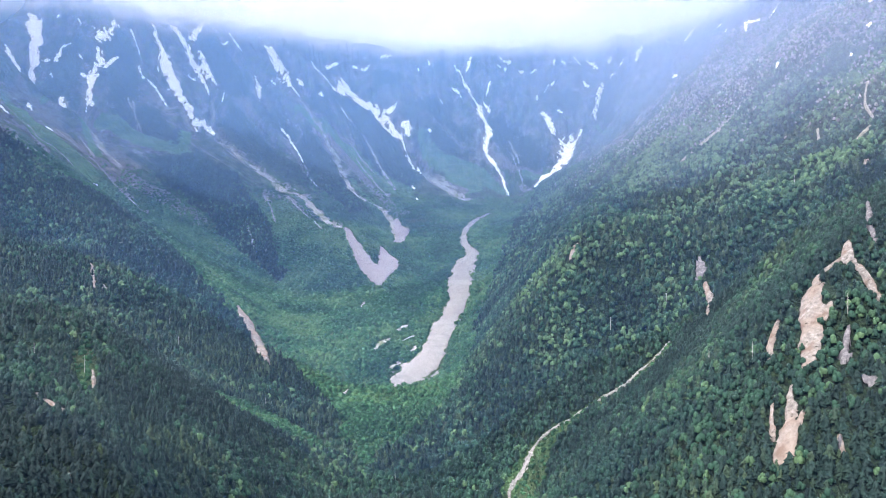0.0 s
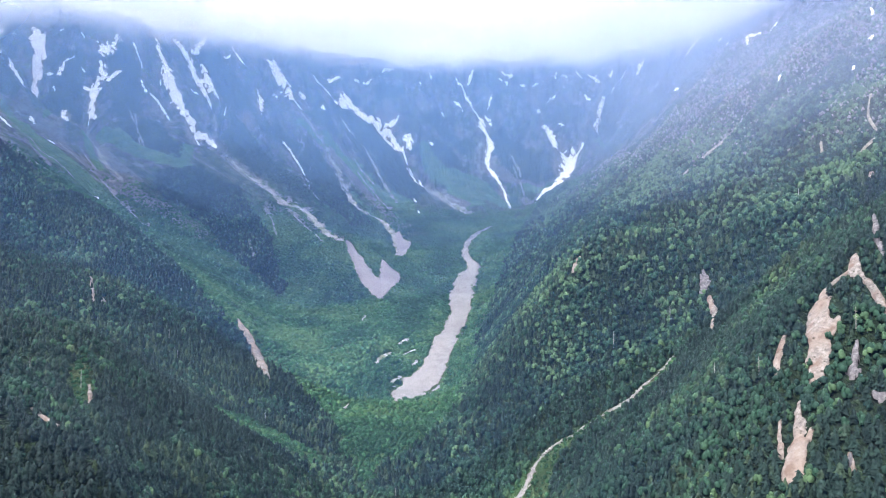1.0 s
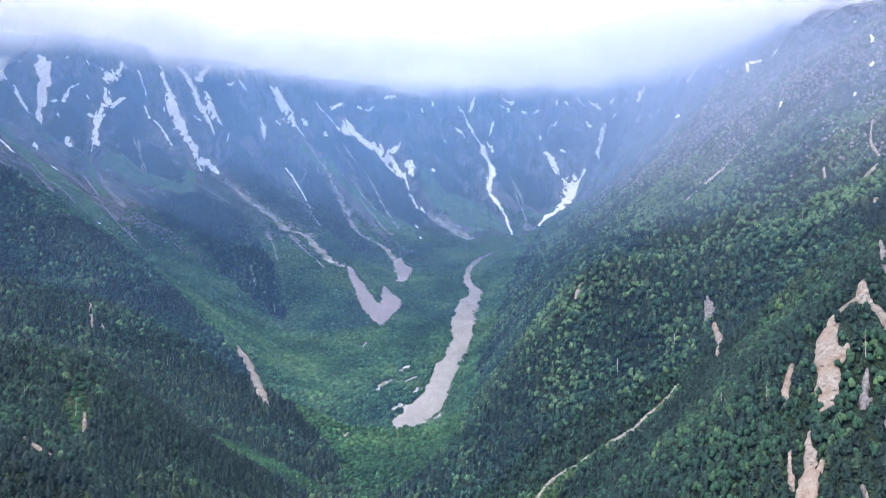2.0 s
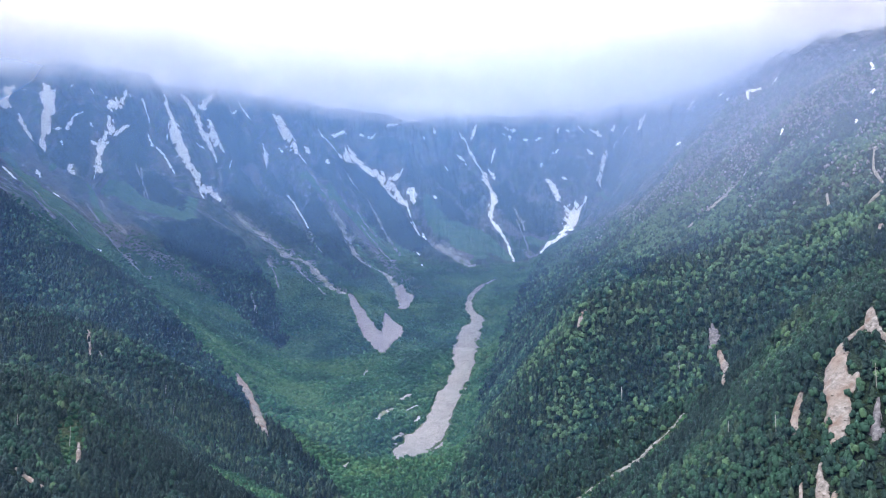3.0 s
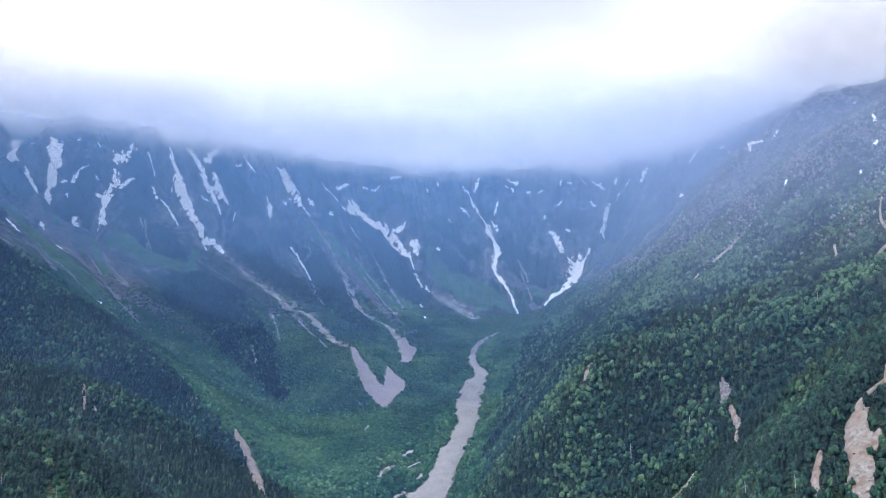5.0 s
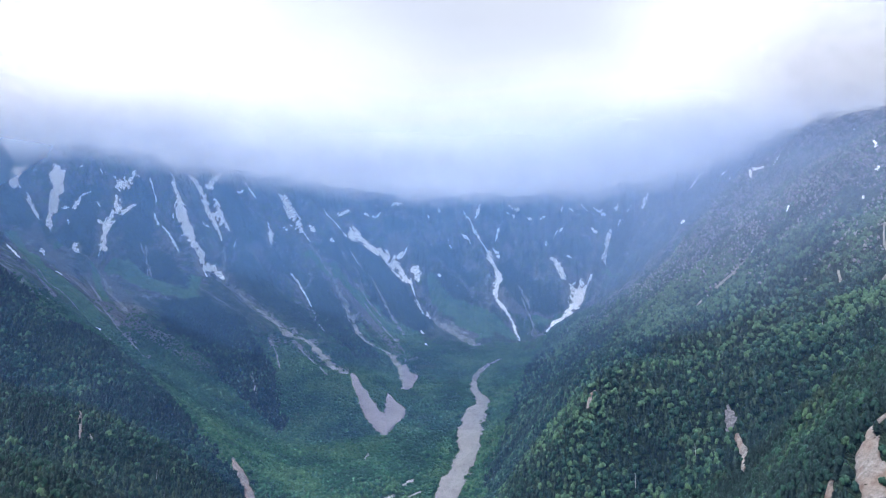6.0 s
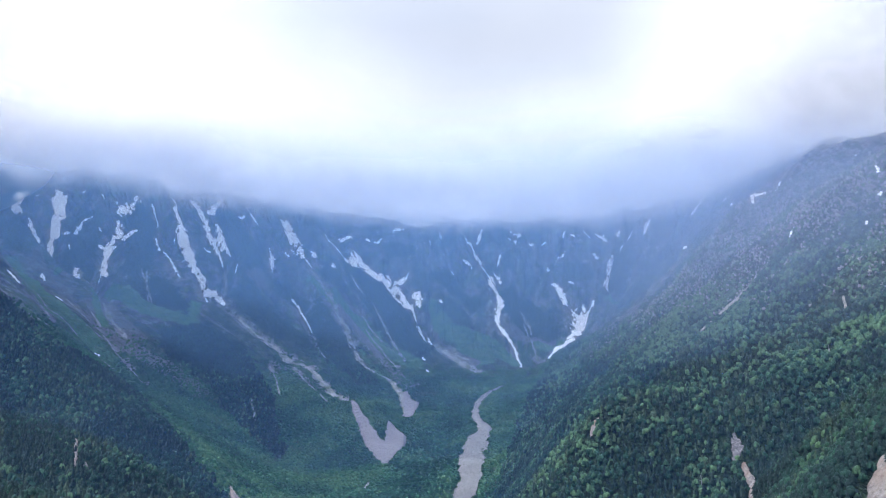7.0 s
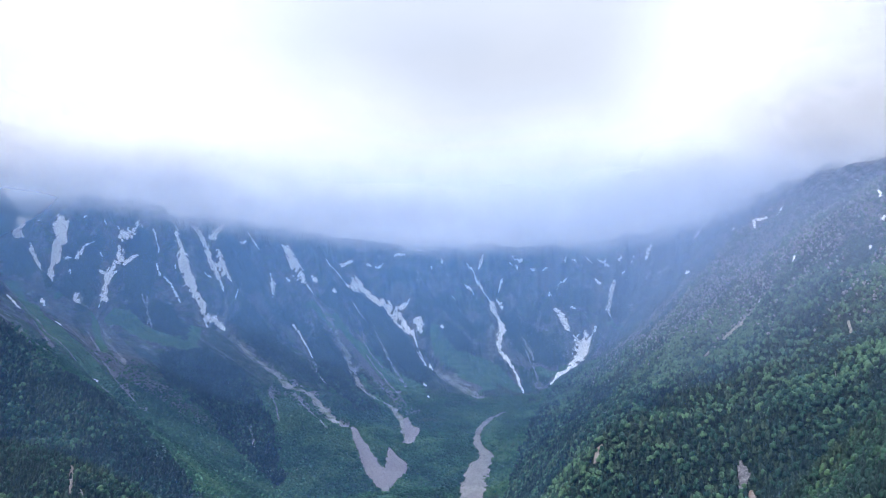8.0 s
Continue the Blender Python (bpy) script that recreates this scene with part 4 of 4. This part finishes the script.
def broadleaf(rng, lumps, plates, spread=0.2, size=0.085, full=0.2):
    """Corners and triangles of a leafy crown of height 1: uneven masses of leaves with loose sprays round them."""
    verts, faces, masses, base = [], [], [], 0
    for k in range(lumps):
        a = 2.4 * k + rng.uniform(-0.5, 0.5)
        d = spread * (0.2 if k == 0 else rng.uniform(0.6, 1.1))
        masses.append((d * math.cos(a), d * math.sin(a), 0.74 if k == 0 else rng.uniform(0.4, 0.68), full * rng.uniform(0.8, 1.25)))
    for cx, cy, cz, r in masses:
        turn = rng.uniform(0, 6.3)
        verts.append((cx + rng.uniform(-0.2, 0.2) * r, cy + rng.uniform(-0.2, 0.2) * r, cz + r * rng.uniform(0.9, 1.15)))
        for up, wide, lag in ((0.5, 0.85, 0.0), (-0.75, 0.95, 0.785)):
            for q in range(4):
                b, w = turn + lag + q * 1.571 + rng.uniform(-0.25, 0.25), r * wide * rng.uniform(0.8, 1.25)
                verts.append((cx + w * math.cos(b), cy + w * math.sin(b), cz + r * (up + rng.uniform(-0.2, 0.2))))
        for q in range(4):
            n = (q + 1) % 4
            faces += [(base, base + 1 + q, base + 1 + n), (base + 1 + q, base + 5 + q, base + 1 + n), (base + 1 + n, base + 5 + q, base + 5 + n)]
        base += 9
    for k in range(plates):
        cx, cy, cz, r = masses[k % lumps]
        up, a = rng.uniform(-0.35, 1.0), rng.uniform(0, 6.3)
        flat = math.sqrt(1 - up * up)
        nrm = Vector((flat * math.cos(a), flat * math.sin(a), up))
        at = Vector((cx, cy, cz)) + nrm * r * rng.uniform(0.85, 1.15)
        tilt = (nrm + Vector((rng.uniform(-0.3, 0.3), rng.uniform(-0.3, 0.3), rng.uniform(0, 0.5)))).normalized()
        side = tilt.orthogonal().normalized()
        other = tilt.cross(side)
        spin, big = rng.uniform(0, 6.3), size * rng.uniform(0.6, 1.3)
        for q in range(3):
            b = spin + q * 2.094 + rng.uniform(-0.4, 0.4)
            verts.append(tuple(at + (side * math.cos(b) + other * math.sin(b)) * big))
        faces.append((base, base + 1, base + 2))
        base += 3
    return np.array(verts), np.array(faces)


def stem(low, high, r, sides=5):
    """A tapered trunk of a tree of height 1."""
    verts, faces = [], []
    for z, k in ((low, 1.0), (high, 0.35)):
        verts += [(r * k * math.cos(6.2832 * i / sides), r * k * math.sin(6.2832 * i / sides), z) for i in range(sides)]
    for i in range(sides):
        j = (i + 1) % sides
        faces += [(i, j, sides + j), (i, sides + j, sides + i)]
    return np.array(verts), np.array(faces)


def scatter(x0, x1, y0, y1, gap, seed):
    """Uneven places about gap apart."""
    rng = np.random.default_rng(seed)
    x, y = np.meshgrid(np.arange(x0, x1, gap), np.arange(y0, y1, gap))
    x, y = x + rng.uniform(-0.48, 0.48, x.shape) * gap, y + rng.uniform(-0.48, 0.48, x.shape) * gap
    return x.ravel(), y.ravel()


def planted(name, mat, shapes, x, y, z, tall, wide, tint, rng, label, category):
    """Many plants joined into one mesh, each turned, sized and tinted by itself."""
    pick, turn = rng.integers(0, len(shapes), len(x)), rng.uniform(0, 6.2832, len(x))
    all_v, all_f, all_t, base = [], [], [], 0
    for k, (sv, sf) in enumerate(shapes):
        m = np.where(pick == k)[0]
        if not len(m):
            continue
        c, s = np.cos(turn[m])[:, None], np.sin(turn[m])[:, None]
        vx, vy = (sv[:, 0] * c - sv[:, 1] * s) * wide[m][:, None], (sv[:, 0] * s + sv[:, 1] * c) * wide[m][:, None]
        v = np.stack([vx + x[m][:, None], vy + y[m][:, None], sv[:, 2] * tall[m][:, None] + z[m][:, None]], -1)
        all_v.append(v.reshape(-1, 3))
        all_f.append((sf[None] + (np.arange(len(m)) * len(sv))[:, None, None] + base).reshape(-1, 3))
        all_t.append(np.repeat(tint[m], len(sv)))
        base += v.shape[0] * v.shape[1]
    me = plain_mesh(name, np.concatenate(all_v), np.concatenate(all_f), mat, True, tint=np.concatenate(all_t))
    return tagged(new(name, me), label, category, kind="stuff")


def clear_of(x, y, reach=2.0):
    """False where snow, gravel or bare earth lies."""
    free = np.ones(len(x), bool)
    for ob in scene.collection.objects:
        if ob.name.split(".")[0] in ("gravel_bed", "stream_bed", "landslide_scar", "scree_fan", "crag", "grass_scar", "rubble_run", "snow_patch"):
            co = np.empty(len(ob.data.vertices) * 3, np.float32)
            ob.data.vertices.foreach_get("co", co)
            co = co.reshape(-1, 3)
            lo, hi = co.min(0) - 6, co.max(0) + 6
            near = np.where((x > lo[0]) & (x < hi[0]) & (y > lo[1]) & (y < hi[1]))[0]
            if len(near):
                for i in range(0, len(near), 2000):
                    k = near[i:i + 2000]
                    d = np.min((x[k][:, None] - co[None, :, 0]) ** 2 + (y[k][:, None] - co[None, :, 1]) ** 2, 1)
                    free[k] &= d > (reach + (1.3 if "slide" in ob.name else 5.0 if "grass" in ob.name else 1.5)) ** 2
    return free


rng = random.Random(5)
nrng = np.random.default_rng(8)
FIRS_FINE = [conifer(rng, 6, 6) for k in range(8)]
FIRS_FAR = [conifer(rng, 4, 6) for k in range(6)]
CROWNS_FINE = [broadleaf(rng, 4, 7, 0.24, 0.095, 0.21) for k in range(10)]
CROWNS_FAR = [broadleaf(rng, 3, 2, 0.22, 0.1, 0.235) for k in range(8)]
CROWNS_FARTHEST = [broadleaf(rng, 2, 1, 0.18, 0.12, 0.27) for k in range(6)]
BUSHES = [broadleaf(rng, 1, 3, 0.2, 0.2, 0.3) for k in range(8)]
TWIGS = [broadleaf(rng, 1, 4, 0.22, 0.15, 0.28) for k in range(6)]

NEAR_TREES = []
DWARF_X, DWARF_Y = [], []
for near_part, y0, y1, gap in ((True, 280, 720, 3.6), (False, 720, 1500, 4.2), (False, 1500, 2500, 5.6)):
    half = 0.66 * y1 + 60
    x, y = scatter(-half, half, y0, y1, gap, int(y0))
    seen = np.abs(x) < 0.66 * y + 60
    x, y = x[seen], y[seen]
    z = ground_at(x, y)
    thick = woodland(x, y, z)
    steep = np.sqrt(1 + ((ground_at(x + 8, y) - ground_at(x - 8, y)) / 16) ** 2 + ((ground_at(x, y + 8) - ground_at(x, y - 8)) / 16) ** 2)
    keep = nrng.uniform(0, 1, len(x)) < thick * np.minimum(0.97, (0.62 if near_part else 0.54) * steep)
    x, y, z = x[keep], y[keep], z[keep]
    free = clear_of(x, y, -0.6)
    x, y, z = x[free], y[free], z[free]
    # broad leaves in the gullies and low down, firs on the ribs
    mix = fbm(x / 70, y / 70, 3, 51) + np.where(x > 0, 0.18 - 0.16 * side_rib(x, y), -0.03) + 0.2 * smooth(260, 160, z) * smooth(-250, -60, x)
    mix = mix + np.where(x > 0, (0.02 if near_part else 0.12) + 0.12 * smooth(420, 600, z), 0.0 if near_part else 0.07)
    leafy = mix + nrng.uniform(-0.3, 0.3, len(x)) > 0.62
    # tint stands in for shade on near slopes, haze brightness high on the east
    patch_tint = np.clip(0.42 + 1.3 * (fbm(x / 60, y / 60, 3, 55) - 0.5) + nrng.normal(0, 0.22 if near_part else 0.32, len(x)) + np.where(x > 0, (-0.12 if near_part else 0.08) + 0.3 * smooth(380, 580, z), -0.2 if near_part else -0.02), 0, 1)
    tall = nrng.uniform(5.5, 10.5, len(x)) * (0.95 + 0.22 * np.clip((y - 350) / 1150, 0, 1.5)) * np.where(z > 650, 0.75, 1.0)
    if near_part:
        # the trees of two stretches beside the flight stand as things of their own
        stretch = ((x > 150) & (x < 360) & (y > 330) & (y < 480)) | ((x > -330) & (x < -150) & (y > 400) & (y < 560))
        chosen = np.where(stretch & (np.hypot(x, y) < 620))[0]
        chosen = chosen[nrng.permutation(len(chosen))[:300]]
        NEAR_TREES.extend((x[k], y[k], z[k], tall[k], bool(leafy[k])) for k in chosen)
        rest = np.ones(len(x), bool)
        rest[chosen] = False
        x, y, z, tall, leafy, patch_tint = x[rest], y[rest], z[rest], tall[rest], leafy[rest], patch_tint[rest]
    f, b = ~leafy, leafy
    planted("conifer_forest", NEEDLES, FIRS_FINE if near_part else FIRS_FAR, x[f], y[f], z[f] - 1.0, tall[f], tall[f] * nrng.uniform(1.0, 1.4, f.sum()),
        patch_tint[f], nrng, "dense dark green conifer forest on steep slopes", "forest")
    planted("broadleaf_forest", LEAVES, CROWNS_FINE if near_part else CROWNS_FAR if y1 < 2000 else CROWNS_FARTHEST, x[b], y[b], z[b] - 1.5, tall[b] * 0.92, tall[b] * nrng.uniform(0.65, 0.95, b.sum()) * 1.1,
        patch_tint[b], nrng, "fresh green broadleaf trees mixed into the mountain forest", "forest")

# leafless mountain birch near the tree line of the east side
x, y = scatter(250, 1250, 850, 2250, 6.0, 205)
z = ground_at(x, y)
keep = (np.abs(x) < 0.66 * y + 60) & (z > 540) & (nrng.uniform(0, 1, len(x)) < smooth(530, 640, z) * smooth(1010, 820, z + 160 * (fbm(x / 70, y / 70, 3, 72) - 0.5)))
keep &= fbm(x / 40, y / 40, 3, 74) > 0.42
x, y, z = x[keep], y[keep], z[keep]
tall = nrng.uniform(4, 8.5, len(x))
planted("mountain_birch", BIRCH, TWIGS, x, y, z - 1.5, tall, tall * nrng.uniform(0.8, 1.1, len(x)), nrng.uniform(0, 1, len(x)), nrng,
    "leafless brown-grey mountain birches near the tree line", "trees")

# dark dwarf pine and stunted birch on the ribs of the head wall
for line in THICKETS:
    line = spaced(np.array(line, float), 12)
    x, y = scatter(line[:, 0].min() - 90, line[:, 0].max() + 90, line[:, 1].min() - 90, line[:, 1].max() + 90, 9.0, int(abs(line[0, 0])))
    near = np.min(np.hypot(x[:, None] - line[None, :, 0], y[:, None] - line[None, :, 1]) / line[None, :, 2], 1)
    keep = (near + 1.2 * (fbm(x / 30, y / 30, 3, 78) - 0.5) < 0.72)
    x, y = x[keep], y[keep]
    keep = clear_of(x, y, 3.0)
    DWARF_X.append(x[keep])
    DWARF_Y.append(y[keep])
x, y = np.concatenate(DWARF_X), np.concatenate(DWARF_Y)
z, tall = ground_at(x, y), nrng.uniform(4.0, 8.0, len(x))
planted("dwarf_pine", NEEDLES, CROWNS_FARTHEST, x, y, z - 0.35 * tall, tall, tall * nrng.uniform(1.2, 1.9, len(x)), nrng.uniform(0, 0.9, len(x)), nrng,
    "dark dwarf pine covering the rock ribs of the mountain", "shrubs")

# the wood goes on below the flight
x, y = scatter(-420, 420, -220, 270, 9.0, 301)
x, y = x[np.abs(x + 150) > 40], y[np.abs(x + 150) > 40]
z, tall = ground_at(x, y), nrng.uniform(9, 16, len(x))
planted("conifer_forest", NEEDLES, FIRS_FAR, x, y, z - 1.0, tall, tall * 1.1, nrng.uniform(0, 0.7, len(x)), nrng, "dense dark green conifer forest on steep slopes", "forest")

for y0, y1, gap, shapes in ((330, 1500, 4.8, BUSHES), (1500, 2350, 5.0, BUSHES)):
    x, y = scatter(-1100, 700, y0, y1, gap, 77 + y0)
    z = ground_at(x, y)
    keep = (woodland(x, y, z) < 0.3) & (np.abs(x) < 0.66 * y + 40) & (z < 640) & (nrng.uniform(0, 1, len(x)) < smooth(640, 430, z) * 0.95 + 0.05)
    x, y, z = x[keep], y[keep], z[keep]
    free = clear_of(x, y, 0.6)
    x, y, z = x[free], y[free], z[free]
    tall = nrng.uniform(1.3, 4.2, len(x)) * (0.6 + 0.8 * fbm(x / 60, y / 60, 3, 33)) * (0.62 + 0.38 * smooth(600, 1000, y))
    tint = np.clip(0.5 + 1.8 * (fbm(x / 80, y / 80, 3, 35) - 0.5) + nrng.normal(0, 0.2, len(x)), 0, 1)
    planted("shrub_thicket", BUSH, shapes, x, y, z - 0.9 * tall, tall * 2.1, tall * 2.9, tint, nrng, "low bright green shrubs covering the valley floor", "shrubs")


def part(name, verts, faces, mat, parent, smooth_shade=True):
    ob = new(name, plain_mesh(name, verts, faces, mat, smooth_shade))
    ob.parent = parent
    return ob


def branching(rng, trunk_top, limbs):
    """A tapered trunk of a tree of height 1, with limbs that rise into the crown."""
    verts, faces = stem(-0.08, trunk_top, 0.022, 6)
    verts, faces, base = list(map(tuple, verts)), list(map(tuple, faces)), len(verts)
    for k in range(limbs):
        a, z = rng.uniform(0, 6.3), rng.uniform(0.25, 0.5)
        tip = Vector((0.2 * math.cos(a), 0.2 * math.sin(a), z + 0.18))
        foot = Vector((0, 0, z))
        side = Vector((-math.sin(a), math.cos(a), 0)) * 0.008
        up = Vector((0, 0, 0.01))
        verts += [tuple(foot + side), tuple(foot - side), tuple(foot + up), tuple(tip)]
        faces += [(base, base + 1, base + 3), (base + 1, base + 2, base + 3), (base + 2, base, base + 3)]
        base += 4
    return np.array(verts), np.array(faces)


def tree(kind, rng):
    """One tree of height 1 with trunk and crown."""
    if kind == "fir":
        ob = tagged(new("fir_tree"), "dark green fir with drooping boughs on a steep slope", "tree", "firs by the flight path")
        part("trunk", *stem(-0.08, 0.95, 0.018, 6), BARK, ob)
        part("crown", *conifer(rng, 9, 9), NEEDLES_OWN, ob, False)
    else:
        ob = tagged(new("broadleaf_tree"), "fresh green broadleaf tree with an uneven crown", "tree", "broadleaf trees by the flight path")
        part("trunk", *branching(rng, 0.7, 5), BARK, ob)
        part("crown", *broadleaf(rng, 8, 60, 0.27, 0.065, 0.17), LEAVES_OWN, ob)
    return ob


PATTERNS = {kind: [tree(kind, rng) for k in range(5)] for kind in ("fir", "broadleaf")}
first = {}
for k, (tx, ty, tz, th, is_leafy) in enumerate(NEAR_TREES):
    kind = "broadleaf" if is_leafy else "fir"
    pattern = PATTERNS[kind][k % 5]
    if is_leafy:
        m = pose(tx, ty, tz - 1.0, 0, 0, 77 * k % 360) @ Matrix.Diagonal((th * 0.75, th * 0.75, th * 0.85, 1))
    else:
        m = pose(tx, ty, tz - 0.5, 0, 0, 77 * k % 360) @ Matrix.Diagonal((th * 0.95, th * 0.95, th, 1))
    if pattern not in first:
        first[pattern] = m
    else:
        copy_thing(pattern, m)
for pattern, m in first.items():
    pattern.matrix_basis = m

for sx, sy, sh in ((171, 745, 12), (192, 453, 9), (-269, 548, 9), (-326, 900, 8), (-351, 938, 8), (377, 783, 7), (180, 494, 9), (-201, 828, 8), (226, 739, 9), (-46, 702, 9), (239, 431, 9), (-294, 525, 9)):
    sz = float(ground_at(sx, sy))
    snag = tagged(new("dead_trunk"), "bare bleached trunk of a dead conifer among living trees", "dead tree", "dead trunks")
    snag.matrix_basis = pose(sx, sy, sz + 5.5) @ Matrix.Diagonal((sh, sh, sh, 1))
    part("trunk", *stem(-0.6, 0.9, 0.03, 6), SNAG, snag)
    twigs_v, twigs_f = [], []
    for k in range(7):
        a, tz = 2.4 * k, 0.1 + 0.1 * k
        c = len(twigs_v)
        twigs_v += [(0, 0, tz), (0, 0, tz + 0.03), (0.16 * math.cos(a), 0.16 * math.sin(a), tz - 0.03)]
        twigs_f.append((c, c + 1, c + 2))
    part("branch_stubs", twigs_v, twigs_f, SNAG, snag)

# boulders on the gravel and on the slides
STONES = []
for k in range(6):
    sv, sf = icosahedron()
    STONES.append((sv * np.array([[rng.uniform(0.6, 1.2)] * 3 for v in sv]) * (1, 0.8, 0.6), sf))
for host, number, big, mat in (("gravel_bed", 600, 0.9, GRAVEL), ("landslide_scar", 160, 0.7, BARE), ("stream_bed", 250, 1.0, RUBBLE)):
    co = []
    for ob in scene.collection.objects:
        if ob.name.split(".")[0] == host:
            flat = np.empty(len(ob.data.vertices) * 3, np.float32)
            ob.data.vertices.foreach_get("co", flat)
            co.append(flat.reshape(-1, 3))
    co = np.concatenate(co)
    co = co[nrng.integers(0, len(co), number)]
    size = big * nrng.uniform(0.3, 1.0, number) ** 2 * 1.6 + 0.15
    planted("boulders", mat, STONES, co[:, 0], co[:, 1], co[:, 2], size, size, np.ones(number), nrng, "scattered grey boulders lying on bare stony ground", "boulders")


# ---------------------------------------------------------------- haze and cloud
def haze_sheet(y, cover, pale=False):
    """One thin upright sheet whose tint stands in for the valley's haze."""
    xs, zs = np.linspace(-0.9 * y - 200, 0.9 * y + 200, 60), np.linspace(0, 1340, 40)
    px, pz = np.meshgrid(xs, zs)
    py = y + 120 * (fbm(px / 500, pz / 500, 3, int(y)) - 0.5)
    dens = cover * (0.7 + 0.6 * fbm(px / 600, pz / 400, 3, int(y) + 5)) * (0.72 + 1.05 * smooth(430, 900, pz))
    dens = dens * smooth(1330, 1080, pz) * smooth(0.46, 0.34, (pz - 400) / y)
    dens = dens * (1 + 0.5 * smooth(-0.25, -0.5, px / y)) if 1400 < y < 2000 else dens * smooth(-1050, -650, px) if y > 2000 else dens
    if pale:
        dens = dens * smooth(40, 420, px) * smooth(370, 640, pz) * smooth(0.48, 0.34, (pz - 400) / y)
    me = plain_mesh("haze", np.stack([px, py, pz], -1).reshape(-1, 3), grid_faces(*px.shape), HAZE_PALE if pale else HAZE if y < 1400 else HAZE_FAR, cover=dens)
    tagged(new("haze", me), "tinted sheet standing in for thin bluish haze in the valley", "haze", "layers of valley haze", "structure")


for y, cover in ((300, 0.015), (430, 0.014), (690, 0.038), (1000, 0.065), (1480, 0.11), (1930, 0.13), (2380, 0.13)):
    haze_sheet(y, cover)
# extra pale sheets, added to brighten the upper east slope
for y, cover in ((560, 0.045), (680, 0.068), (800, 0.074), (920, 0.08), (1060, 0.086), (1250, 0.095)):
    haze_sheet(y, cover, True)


def cloud_sheet(z, cover):
    """One layer of the cloud that hides the summits."""
    xs, ys = np.linspace(-3000, 2800, 70), np.linspace(900, 4300, 52)
    px, py = np.meshgrid(xs, ys)
    far = np.hypot(px - 100, py - 1500)
    pz = z + 70 * (fbm(px / 500, py / 500, 3, 17) - 0.5) + 40 * (fbm(px / 160, py / 160, 3, int(z)) - 0.5)
    pz -= 45 * smooth(-500, -1150, px)
    pz -= 230 * np.exp(-(((px - 1180) / 400) ** 2) - ((py - 1750) / 450) ** 2)
    far = far + 700 * (fbm(px / 600, py / 600, 3, int(z) + 3) - 0.5)
    dens = cover * np.maximum(smooth(250, 1750, far), smooth(300, 1050, px))
    me = plain_mesh("cloud", np.stack([px, py, pz], -1).reshape(-1, 3), grid_faces(*px.shape), CLOUD, cover=dens)
    tagged(new("cloud", me), "soft white cloud base resting on the summits", "cloud", "layers of the cloud base", "structure")


for k in range(10):
    cloud_sheet(1240 + 15 * k, 0.07 + 0.05 * k)
